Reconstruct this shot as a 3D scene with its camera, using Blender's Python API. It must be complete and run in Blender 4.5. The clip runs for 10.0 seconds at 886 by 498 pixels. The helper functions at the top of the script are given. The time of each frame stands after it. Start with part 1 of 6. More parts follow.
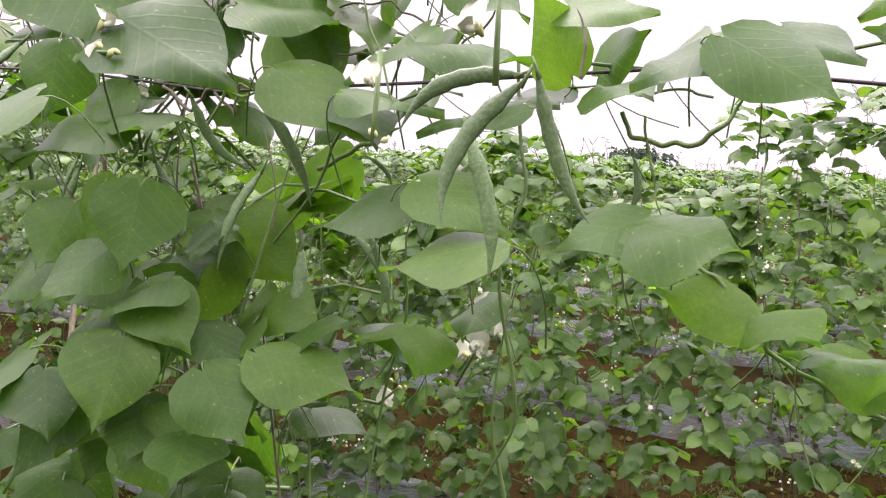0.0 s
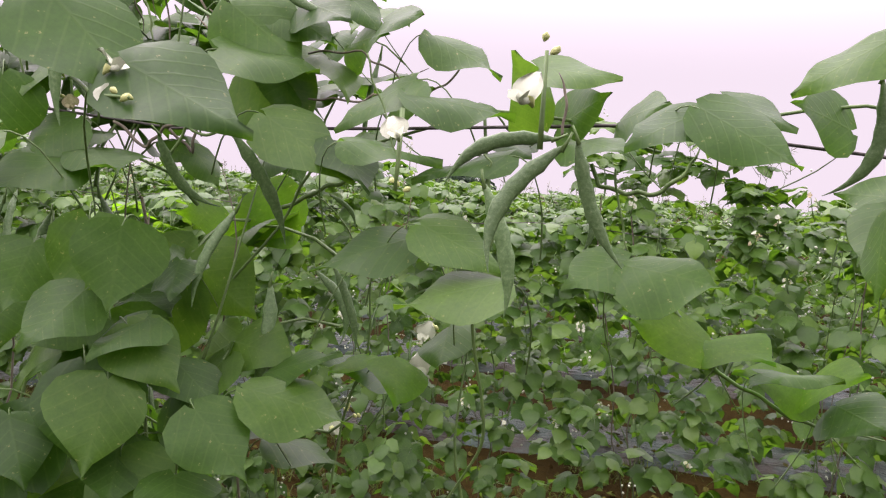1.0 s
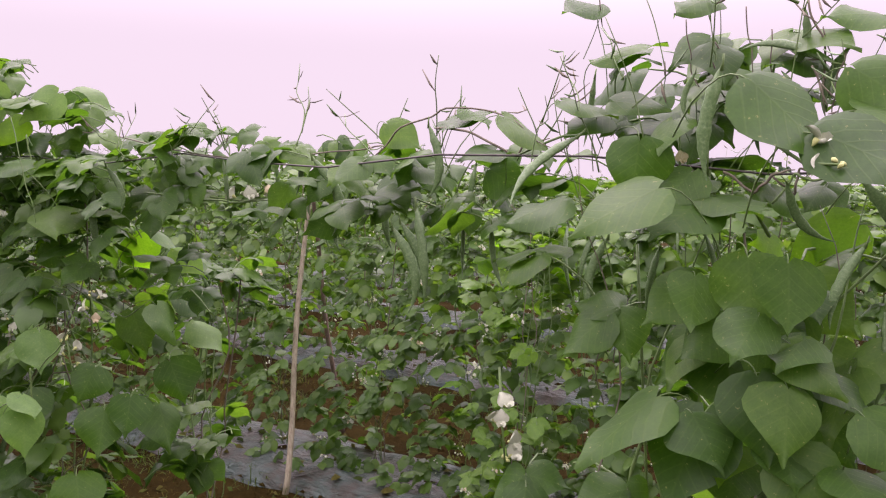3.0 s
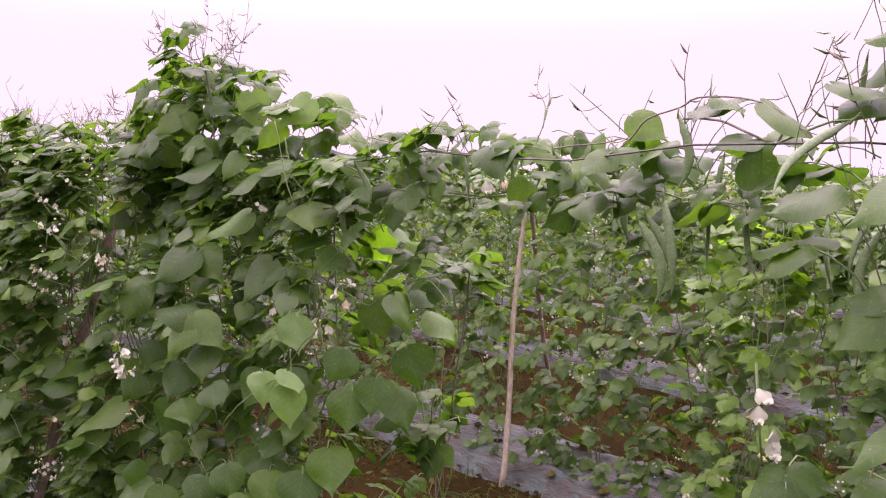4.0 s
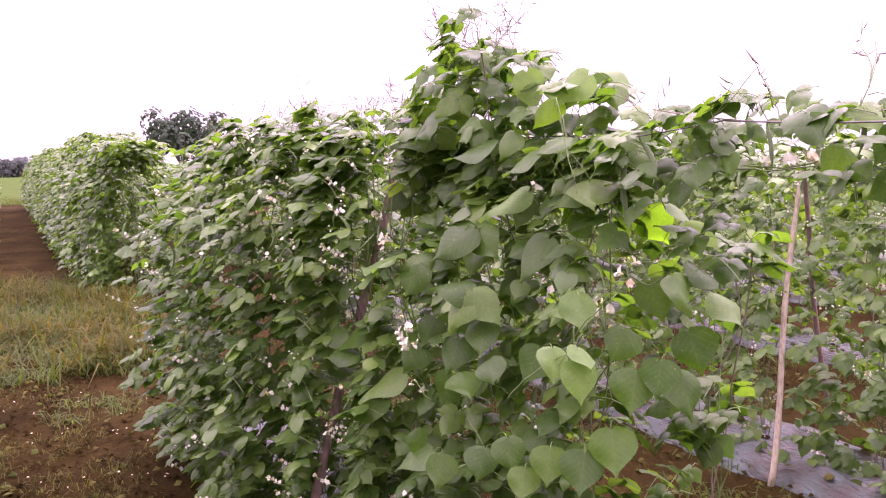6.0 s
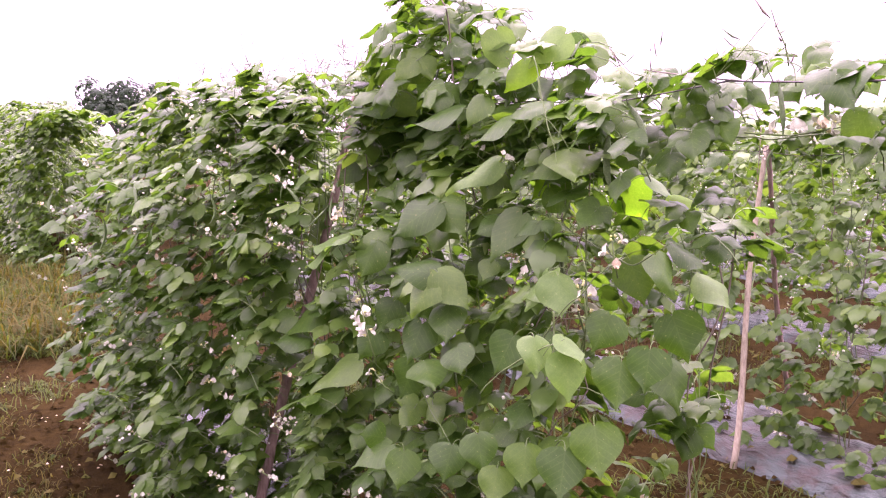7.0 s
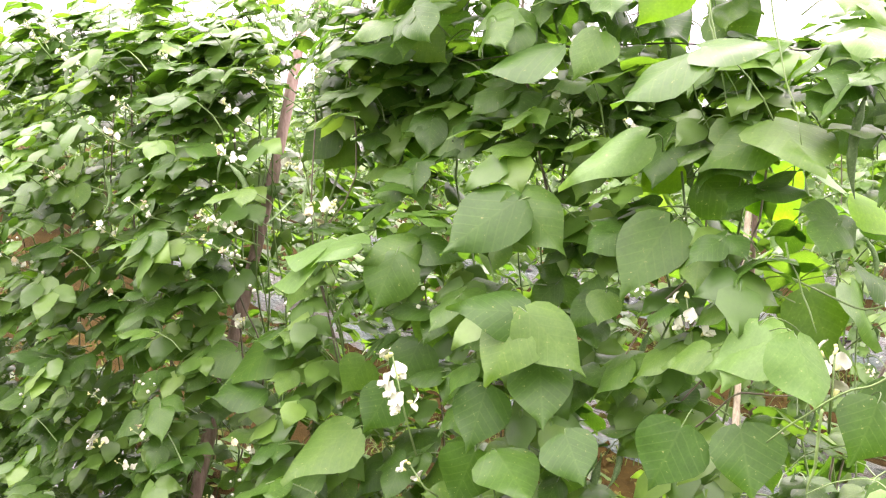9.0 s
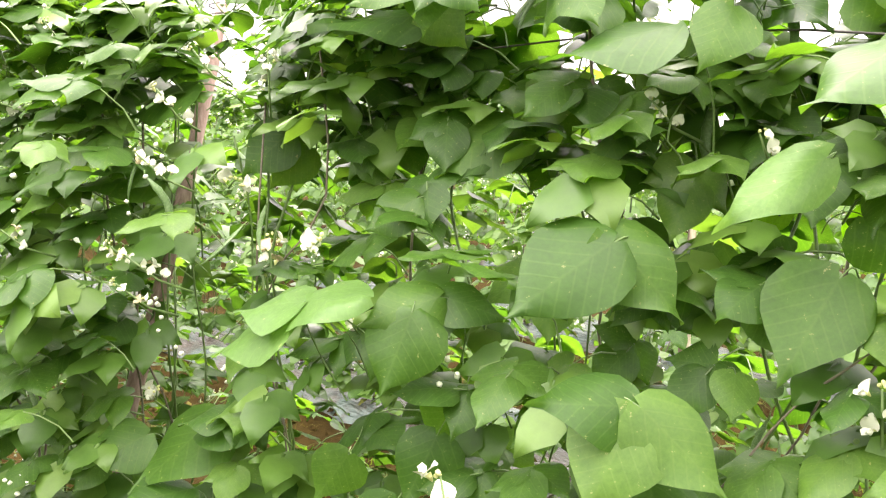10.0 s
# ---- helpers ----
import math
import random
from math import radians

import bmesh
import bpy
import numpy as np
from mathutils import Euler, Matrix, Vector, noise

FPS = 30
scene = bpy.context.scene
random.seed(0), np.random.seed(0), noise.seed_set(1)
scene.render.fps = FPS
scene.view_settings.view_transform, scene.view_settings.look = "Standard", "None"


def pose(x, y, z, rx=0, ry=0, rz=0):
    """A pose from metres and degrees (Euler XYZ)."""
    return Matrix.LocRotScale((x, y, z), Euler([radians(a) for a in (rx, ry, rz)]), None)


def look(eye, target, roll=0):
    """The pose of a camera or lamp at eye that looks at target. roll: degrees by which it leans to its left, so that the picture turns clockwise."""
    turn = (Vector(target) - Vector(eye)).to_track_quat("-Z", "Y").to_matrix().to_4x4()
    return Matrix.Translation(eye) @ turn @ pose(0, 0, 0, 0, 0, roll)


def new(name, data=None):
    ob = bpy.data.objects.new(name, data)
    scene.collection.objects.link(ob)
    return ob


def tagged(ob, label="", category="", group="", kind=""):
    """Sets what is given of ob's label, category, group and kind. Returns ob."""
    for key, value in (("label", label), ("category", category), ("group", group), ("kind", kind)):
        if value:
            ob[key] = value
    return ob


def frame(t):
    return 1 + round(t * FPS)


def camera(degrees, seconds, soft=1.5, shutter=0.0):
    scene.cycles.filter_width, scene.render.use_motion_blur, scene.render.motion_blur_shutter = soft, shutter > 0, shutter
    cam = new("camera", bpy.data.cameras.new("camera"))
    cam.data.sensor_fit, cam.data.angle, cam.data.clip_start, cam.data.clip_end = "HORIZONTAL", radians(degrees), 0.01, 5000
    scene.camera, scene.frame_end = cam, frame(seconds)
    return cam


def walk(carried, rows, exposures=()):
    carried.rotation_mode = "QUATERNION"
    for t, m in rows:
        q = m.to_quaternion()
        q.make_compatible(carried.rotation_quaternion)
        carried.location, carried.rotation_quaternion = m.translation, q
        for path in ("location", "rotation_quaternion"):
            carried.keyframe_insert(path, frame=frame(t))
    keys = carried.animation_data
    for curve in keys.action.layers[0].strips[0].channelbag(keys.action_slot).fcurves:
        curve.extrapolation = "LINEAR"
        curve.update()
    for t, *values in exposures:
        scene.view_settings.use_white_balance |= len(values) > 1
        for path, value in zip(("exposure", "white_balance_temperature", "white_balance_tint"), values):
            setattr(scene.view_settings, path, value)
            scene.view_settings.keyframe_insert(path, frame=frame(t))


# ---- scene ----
# ---- camera ----
cam = camera(56.4, 10.0, soft=1.2)
METRES, EYE, TILT, LEAN, TURN = 2.79, 1.71, -6.2, -3.3, 25.0
ROWS = [
    (0.0, 0.0, 0.0, 0.0, -0.0, 0.0, 0.0),
    (0.5, -0.0289, 0.0137, 0.0054, -9.75, 0.43, 0.24),
    (1.0, -0.0553, -0.0157, 0.0059, -12.39, 1.32, 0.51),
    (1.5, -0.0816, -0.0536, 0.0078, -11.63, 1.18, 1.46),
    (2.0, -0.1261, -0.0638, 0.0163, -9.5, 0.82, 1.9),
    (2.5, -0.1728, -0.0687, 0.0205, -0.56, 1.35, 2.0),
    (3.0, -0.1985, -0.0743, 0.0204, 6.95, 1.64, 1.32),
    (4.5, -0.2289, -0.0971, 0.0121, 27.33, 1.93, 0.09),
    (5.0, -0.2393, -0.1049, 0.0097, 33.06, 1.81, -0.11),
    (5.5, -0.2514, -0.1091, 0.006, 38.11, 1.46, -0.29),
    (7.0, -0.3281, -0.0432, 0.0066, 33.5, -0.62, -0.44),
    (7.5, -0.3773, 0.0451, 0.0101, 32.5, -0.92, -0.21),
    (8.0, -0.4513, 0.0991, 0.0185, 30.96, -1.54, 0.13),
    (8.5, -0.5632, 0.1238, 0.0332, 25.08, -1.93, 0.08),
    (9.0, -0.6358, 0.1526, 0.0366, 23.2, -2.69, -1.15),
    (9.5, -0.7068, 0.2168, 0.0498, 20.5, -1.59, 0.15),
    (10.0, -0.7894, 0.2832, 0.0478, 13.56, -1.52, -1.93),
]
EXPOSURES = [
    (0.0, 0.0, 6350, 38), (0.5, -0.13, 6350, 36), (1.0, -0.39, 6400, 35), (1.5, -0.48, 6400, 42), (2.0, -0.43, 6450, 39), (2.5, -0.6, 6450, 42), (3.2, -0.35, 6450, 46), (4.5, -0.1, 6450, 74),
    (5.5, 0.19, 6450, 79), (7.0, 0.63, 6350, 81), (7.5, 0.6, 6350, 76), (8.0, 0.73, 6450, 59), (8.5, 1.04, 6650, 44), (9.0, 1.31, 6600, 38), (9.5, 1.10, 6750, 27), (10.0, 1.37, 6800, 25),
]
walk(cam, [(t, pose(0, 0, EYE, TILT, LEAN, TURN) @ pose(METRES * x, METRES * y, METRES * z, 90 + pitch, roll, yaw)) for t, x, y, z, yaw, pitch, roll in ROWS], EXPOSURES)

# ---- light: bright thin overcast ----
SUN_ELEVATION, SUN_AZIMUTH = radians(56), radians(-50)
world = bpy.data.worlds.new("overcast_sky")
scene.world = world
world.use_nodes = True
wn, wl = world.node_tree.nodes, world.node_tree.links
wn.clear()
sky = wn.new("ShaderNodeTexSky")
sky.sky_type, sky.sun_disc = "NISHITA", False
sky.sun_elevation, sky.sun_rotation = SUN_ELEVATION, SUN_AZIMUTH
sky.dust_density, sky.air_density = 4.0, 1.0
sky_part = wn.new("ShaderNodeBackground")
sky_part.inputs["Strength"].default_value = 0.05
cloud = wn.new("ShaderNodeBackground")
cloud.inputs["Color"].default_value = (1.0, 0.975, 0.965, 1)
# thin haze dims the sky towards the horizon
height_of = wn.new("ShaderNodeTexCoord")
split = wn.new("ShaderNodeSeparateXYZ")
wl.new(height_of.outputs["Generated"], split.inputs[0])
raised = wn.new("ShaderNodeMath")
raised.operation, raised.use_clamp = "MULTIPLY", True
raised.inputs[1].default_value = 1.0
wl.new(split.outputs[2], raised.inputs[0])
veil = wn.new("ShaderNodeMapRange")
veil.interpolation_type = "SMOOTHSTEP"
veil.inputs["From Min"].default_value, veil.inputs["From Max"].default_value = 0.14, 0.60
wl.new(raised.outputs[0], veil.inputs["Value"])
# and the cloud glows most round the hidden sun
sunward = wn.new("ShaderNodeVectorMath")
sunward.operation = "DOT_PRODUCT"
sunward.inputs[1].default_value = (math.sin(SUN_AZIMUTH) * math.cos(SUN_ELEVATION), math.cos(SUN_AZIMUTH) * math.cos(SUN_ELEVATION), math.sin(SUN_ELEVATION))
wl.new(height_of.outputs["Generated"], sunward.inputs[0])
glow = wn.new("ShaderNodeMath")
glow.operation = "MULTIPLY_ADD"
glow.inputs[1].default_value, glow.inputs[2].default_value = 4.4, 2.0
wl.new(sunward.outputs["Value"], glow.inputs[0])
bright = wn.new("ShaderNodeMath")
bright.operation = "MULTIPLY_ADD"
bright.inputs[2].default_value = 1.2
wl.new(veil.outputs["Result"], bright.inputs[0])
wl.new(glow.outputs[0], bright.inputs[1])
wl.new(bright.outputs[0], cloud.inputs["Strength"])
both = wn.new("ShaderNodeMixShader")
both.inputs[0].default_value = 0.92
wout = wn.new("ShaderNodeOutputWorld")
wl.new(sky.outputs[0], sky_part.inputs["Color"])
wl.new(sky_part.outputs[0], both.inputs[1])
wl.new(cloud.outputs[0], both.inputs[2])
wl.new(both.outputs[0], wout.inputs["Surface"])

sun_data = bpy.data.lights.new("sun", "SUN")
sun_data.energy, sun_data.angle, sun_data.color = 1.6, radians(30), (1.0, 0.96, 0.88)
sun = new("sun", sun_data)
# the sun stands high beyond the rows behind thin cloud
sun_way = Vector((math.sin(SUN_AZIMUTH) * math.cos(SUN_ELEVATION), math.cos(SUN_AZIMUTH) * math.cos(SUN_ELEVATION), math.sin(SUN_ELEVATION)))
sun.matrix_world = look(sun_way * 50, (0, 0, 0))


# ---- materials ----
def material(name):
    m = bpy.data.materials.new(name)
    m.use_nodes = True
    nodes, links = m.node_tree.nodes, m.node_tree.links
    nodes.clear()
    out = nodes.new("ShaderNodeOutputMaterial")
    bsdf = nodes.new("ShaderNodeBsdfPrincipled")
    links.new(bsdf.outputs[0], out.inputs["Surface"])
    return m, nodes, links, bsdf, out


def noise_node(nodes, links, scale, detail=4, rough=0.6, space="Object", stretch=None):
    co = nodes.new("ShaderNodeTexCoord")
    n = nodes.new("ShaderNodeTexNoise")
    n.inputs["Scale"].default_value, n.inputs["Detail"].default_value, n.inputs["Roughness"].default_value = scale, detail, rough
    source = co.outputs[space]
    if stretch:
        mp = nodes.new("ShaderNodeMapping")
        mp.inputs["Scale"].default_value = stretch
        links.new(source, mp.inputs["Vector"])
        source = mp.outputs[0]
    links.new(source, n.inputs["Vector"])
    return n


def ramp(nodes, links, source, stops):
    r = nodes.new("ShaderNodeValToRGB")
    while len(r.color_ramp.elements) < len(stops):
        r.color_ramp.elements.new(0.5)
    for e, (at, colour) in zip(r.color_ramp.elements, stops):
        e.position, e.color = at, (*colour, 1)
    links.new(source, r.inputs[0])
    return r


def mix_colour(nodes, links, factor, a, b, mode="MIX"):
    mx = nodes.new("ShaderNodeMix")
    mx.data_type, mx.blend_type = "RGBA", mode
    for socket, value in ((mx.inputs[0], factor), (mx.inputs[6], a), (mx.inputs[7], b)):
        if hasattr(value, "links"):
            links.new(value, socket)
        elif isinstance(value, tuple):
            socket.default_value = (*value, 1)
        else:
            socket.default_value = value
    return mx.outputs[2]


def bump(nodes, links, bsdf, height, strength, distance):
    b = nodes.new("ShaderNodeBump")
    b.inputs["Strength"].default_value, b.inputs["Distance"].default_value = strength, distance
    links.new(height, b.inputs["Height"])
    links.new(b.outputs[0], bsdf.inputs["Normal"])
    return b


def leaf_material(name, stops, glow, gloss=0.43, island=False, veins=True, thin=0.42, sheen=0.30):
    """Leaf blade: greens that vary leaf by leaf, blotches, sunken veins, and light that comes through."""
    m, nodes, links, bsdf, out = material(name)
    if island:
        pick = nodes.new("ShaderNodeNewGeometry").outputs["Random Per Island"]
    else:
        pick = nodes.new("ShaderNodeObjectInfo").outputs["Random"]
    tone = ramp(nodes, links, pick, stops).outputs[0]
    blotch = noise_node(nodes, links, 3.2, 3, 0.5)
    shade = ramp(nodes, links, blotch.outputs[0], [(0.3, (0.80, 0.84, 0.80)), (0.7, (1.14, 1.10, 1.1))]).outputs[0]
    colour = mix_colour(nodes, links, 1.0, tone, shade, "MULTIPLY")
    fleck = noise_node(nodes, links, 26, 5, 0.75)
    mottle = ramp(nodes, links, fleck.outputs[0], [(0.32, (0.86, 0.88, 0.84)), (0.68, (1.12, 1.09, 1.14))]).outputs[0]
    colour = mix_colour(nodes, links, 1.0, colour, mottle, "MULTIPLY")
    if veins:
        spots = noise_node(nodes, links, 13, 3, 0.7)
        worn = ramp(nodes, links, spots.outputs[0], [(0.66, (0, 0, 0)), (0.71, (0.55, 0.55, 0.5))]).outputs[0]
        colour = mix_colour(nodes, links, worn, colour, (0.30, 0.30, 0.14))
        uv = nodes.new("ShaderNodeUVMap")
        sep = nodes.new("ShaderNodeSeparateXYZ")
        links.new(uv.outputs[0], sep.inputs[0])
        # side veins run forward from the midrib
        fabs = nodes.new("ShaderNodeMath")
        fabs.operation = "ABSOLUTE"
        links.new(sep.outputs[0], fabs.inputs[0])
        slant = nodes.new("ShaderNodeMath")
        slant.operation = "MULTIPLY_ADD"
        slant.inputs[1].default_value = -0.45
        links.new(fabs.outputs[0], slant.inputs[0])
        links.new(sep.outputs[1], slant.inputs[2])
        wave = nodes.new("ShaderNodeMath")
        wave.operation = "MULTIPLY"
        wave.inputs[1].default_value = 40.0
        links.new(slant.outputs[0], wave.inputs[0])
        sine = nodes.new("ShaderNodeMath")
        sine.operation = "SINE"
        links.new(wave.outputs[0], sine.inputs[0])
        ridge = ramp(nodes, links, sine.outputs[0], [(0.80, (0, 0, 0)), (1.0, (1, 1, 1))]).outputs[0]
        rib = ramp(nodes, links, fabs.outputs[0], [(0.0, (1, 1, 1)), (0.05, (0, 0, 0))]).outputs[0]
        vein = mix_colour(nodes, links, 1.0, ridge, rib, "LIGHTEN")
        faint = mix_colour(nodes, links, 1.0, vein, (0.07, 0.07, 0.07), "MULTIPLY")
        colour = mix_colour(nodes, links, faint, colour, (0.20, 0.30, 0.09))
        bump(nodes, links, bsdf, vein, 0.12, 0.002)
    links.new(colour, bsdf.inputs["Base Color"])
    bsdf.inputs["Roughness"].default_value = gloss
    bsdf.inputs["Specular IOR Level"].default_value = sheen
    through_light = nodes.new("ShaderNodeBsdfTranslucent")
    lit = mix_colour(nodes, links, 1.0, colour, glow, "MULTIPLY")
    links.new(lit, through_light.inputs["Color"])
    mx = nodes.new("ShaderNodeMixShader")
    mx.inputs[0].default_value = thin
    links.new(bsdf.outputs[0], mx.inputs[1])
    links.new(through_light.outputs[0], mx.inputs[2])
    links.new(mx.outputs[0], out.inputs["Surface"])
    return m


GREENS = [(0.0, (0.031, 0.088, 0.011)), (0.35, (0.042, 0.110, 0.013)), (0.7, (0.055, 0.133, 0.017)), (1.0, (0.079, 0.166, 0.025))]
M_LEAF = leaf_material("bean_leaf", GREENS, (2.0, 2.1, 0.6))
# light from behind is put into this brighter, yellower copy of the leaf
M_BACKLIT = leaf_material("backlit_bean_leaf", [(0.0, (0.085, 0.21, 0.010)), (1.0, (0.12, 0.25, 0.012))], (2.1, 2.3, 0.4), 0.5, False, True, 0.70)
M_FRESH = leaf_material("fresh_bean_leaf", [(0.0, (0.080, 0.185, 0.020)), (1.0, (0.12, 0.235, 0.030))], (1.9, 2.0, 0.6))
M_PALE = leaf_material("pale_young_leaf", [(0.0, (0.085, 0.185, 0.040)), (1.0, (0.11, 0.22, 0.048))], (1.9, 1.9, 0.9))
M_LEAF_FAR = leaf_material("bean_foliage", [(0.0, (0.040, 0.105, 0.014)), (0.4, (0.058, 0.140, 0.018)), (0.75, (0.080, 0.172, 0.024)), (1.0, (0.112, 0.215, 0.036))], (1.8, 1.8, 0.7), 0.43, True, False, 0.36, 0.42)


def plain(name, stops, scale, rough=0.6, detail=5, bump_strength=0.3, bump_distance=0.003, stretch=None, metal=0.0, random_shift=0.0):
    m, nodes, links, bsdf, out = material(name)
    n = noise_node(nodes, links, scale, detail, 0.65, "Object", stretch)
    colour = ramp(nodes, links, n.outputs[0], stops).outputs[0]
    if random_shift:
        pick = nodes.new("ShaderNodeObjectInfo").outputs["Random"]
        shade = ramp(nodes, links, pick, [(0, (1 - random_shift,) * 3), (1, (1 + random_shift,) * 3)]).outputs[0]
        colour = mix_colour(nodes, links, 1.0, colour, shade, "MULTIPLY")
    links.new(colour, bsdf.inputs["Base Color"])
    bsdf.inputs["Roughness"].default_value, bsdf.inputs["Metallic"].default_value = rough, metal
    bump(nodes, links, bsdf, n.outputs[0], bump_strength, bump_distance)
    return m


M_STEM = plain("green_vine", [(0.3, (0.075, 0.14, 0.034)), (0.7, (0.13, 0.215, 0.058))], 40, 0.55)
M_OLD = plain("brown_vine", [(0.3, (0.10, 0.085, 0.06)), (0.7, (0.20, 0.18, 0.12))], 40, 0.8)
M_POD = plain("bean_pod", [(0.3, (0.06, 0.125, 0.036)), (0.55, (0.105, 0.185, 0.065)), (0.75, (0.19, 0.27, 0.13))], 34, 0.45, random_shift=0.2)
M_PETAL = plain("white_petal", [(0.3, (0.44, 0.48, 0.33)), (0.7, (0.56, 0.61, 0.47))], 60, 0.6, random_shift=0.05)
M_PETAL_OLD = plain("faded_petal", [(0.3, (0.42, 0.34, 0.18)), (0.7, (0.58, 0.54, 0.36))], 60, 0.7, random_shift=0.1)
M_BUD = plain("flower_bud", [(0.3, (0.36, 0.42, 0.12)), (0.7, (0.55, 0.58, 0.24))], 60, 0.6)
M_POLE = plain("weathered_bamboo", [(0.25, (0.16, 0.135, 0.085)), (0.5, (0.32, 0.29, 0.19)), (0.8, (0.46, 0.43, 0.30))], 14, 0.75, 6, 0.5, 0.004, (6, 6, 0.8))
M_POLE_DARK = plain("brown_wood", [(0.25, (0.11, 0.072, 0.052)), (0.5, (0.22, 0.155, 0.118)), (0.8, (0.33, 0.26, 0.205))], 14, 0.8, 6, 0.5, 0.004, (6, 6, 0.8))
M_WIRE = plain("rusty_wire", [(0.3, (0.05, 0.045, 0.04)), (0.7, (0.12, 0.11, 0.10))], 60, 0.6, metal=0.5)
M_GRASS = leaf_material("green_grass", [(0.0, (0.036, 0.072, 0.013)), (1.0, (0.080, 0.115, 0.022))], (1.6, 1.6, 0.6), 0.6, True, False, 0.42, 0.12)
M_STRAW = leaf_material("dry_grass", [(0.0, (0.050, 0.048, 0.008)), (0.45, (0.108, 0.104, 0.022)), (0.75, (0.050, 0.074, 0.010)), (1.0, (0.034, 0.064, 0.008))], (1.3, 1.2, 0.6), 0.7, True, False, 0.42, 0.08)
M_TREE = leaf_material("far_tree_leaves", [(0.0, (0.03, 0.06, 0.035)), (1.0, (0.05, 0.09, 0.045))], (1.2, 1.2, 1.0), 0.7, True, False)
# distance haze is put into this paler, bluer copy of the tree leaves
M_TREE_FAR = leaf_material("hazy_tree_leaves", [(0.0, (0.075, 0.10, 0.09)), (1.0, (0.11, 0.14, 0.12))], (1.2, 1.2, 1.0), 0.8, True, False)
M_BARK = plain("bark", [(0.3, (0.10, 0.08, 0.06)), (0.7, (0.2, 0.16, 0.12))], 8, 0.9)
M_LIP = plain("black_film_edge", [(0.3, (0.02, 0.02, 0.022)), (0.7, (0.05, 0.05, 0.055))], 30, 0.45)
# the haze over the far hill is painted into its pale blue-green
M_HILL = plain("hazy_hill", [(0.3, (0.10, 0.16, 0.13)), (0.7, (0.16, 0.22, 0.18))], 0.02, 0.9)


def soil_material():
    m, nodes, links, bsdf, out = material("red_soil")
    coarse = noise_node(nodes, links, 1.1, 5)
    fine = noise_node(nodes, links, 22, 8, 0.75)
    a = ramp(nodes, links, coarse.outputs[0], [(0.3, (0.016, 0.0112, 0.0030)), (0.5, (0.029, 0.0200, 0.0050)), (0.72, (0.048, 0.0345, 0.0090))]).outputs[0]
    b = ramp(nodes, links, fine.outputs[0], [(0.3, (0.55, 0.55, 0.55)), (0.6, (1.05, 1.05, 1.05)), (0.8, (1.7, 1.55, 1.3))]).outputs[0]
    links.new(mix_colour(nodes, links, 1.0, a, b, "MULTIPLY"), bsdf.inputs["Base Color"])
    bsdf.inputs["Roughness"].default_value = 0.95
    bsdf.inputs["Specular IOR Level"].default_value = 0.02
    bump(nodes, links, bsdf, fine.outputs[0], 0.9, 0.03)
    return m


def mulch_material():
    m, nodes, links, bsdf, out = material("silver_mulch_film")
    dirt = noise_node(nodes, links, 3.0, 6, 0.7)
    fold = noise_node(nodes, links, 9, 5, 0.6, "Object", (0.5, 2.2, 1))
    colour = ramp(nodes, links, dirt.outputs[0], [(0.42, (0.034, 0.021, 0.014)), (0.54, (0.030, 0.046, 0.038)), (0.8, (0.068, 0.104, 0.084))]).outputs[0]
    links.new(colour, bsdf.inputs["Base Color"])
    bsdf.inputs["Roughness"].default_value, bsdf.inputs["Metallic"].default_value = 0.28, 0.1
    bsdf.inputs["Specular Tint"].default_value = (0.78, 1.0, 0.86, 1)
    bump(nodes, links, bsdf, fold.outputs[0], 1.0, 0.04)
    return m


M_MEADOW = plain("meadow_grass", [(0.3, (0.032, 0.062, 0.017)), (0.7, (0.060, 0.094, 0.026))], 0.6, 0.9)
for m in (M_MEADOW, M_HILL):
    for node in m.node_tree.nodes:
        if node.type == "BSDF_PRINCIPLED":
            node.inputs["Specular IOR Level"].default_value = 0.0
M_SOIL, M_MULCH = soil_material(), mulch_material()


# ---- mesh tools ----
class Shape:
    """Gathers pieces of mesh, each with a material slot, into one mesh."""

    def __init__(self):
        self.verts, self.faces, self.slots, self.uvs = [], [], [], []

    def add(self, verts, faces, slot=0, m=None, uvs=None):
        base = len(self.verts)
        self.verts += [tuple(m @ Vector(v)) if m is not None else tuple(v) for v in verts]
        self.faces += [tuple(base + i for i in f) for f in faces]
        self.slots += [slot] * len(faces)
        self.uvs += uvs if uvs else [(0.5, 0.0)] * len(verts)

    def mesh(self, name, materials):
        me = bpy.data.meshes.new(name)
        me.from_pydata(self.verts, [], self.faces)
        for m in materials:
            me.materials.append(m)
        me.polygons.foreach_set("material_index", self.slots)
        me.polygons.foreach_set("use_smooth", [True] * len(self.faces))
        layer = me.uv_layers.new(name="UVMap")
        index = np.empty(len(me.loops), dtype=np.int32)
        me.loops.foreach_get("vertex_index", index)
        layer.data.foreach_set("uv", np.array(self.uvs, dtype=np.float32)[index].ravel())
        me.update()
        return me


def axes(place, way, up, size=1.0):
    """The pose at place whose y runs along way and whose z leans to up."""
    y = Vector(way).normalized()
    x = y.cross(Vector(up))
    if x.length < 1e-4:
        x = y.cross(Vector((1, 0.1, 0)))
    x.normalize()
    z = x.cross(y)
    return Matrix.Translation(place) @ Matrix((x, y, z)).transposed().to_4x4() @ Matrix.Diagonal((size, size, size, 1))


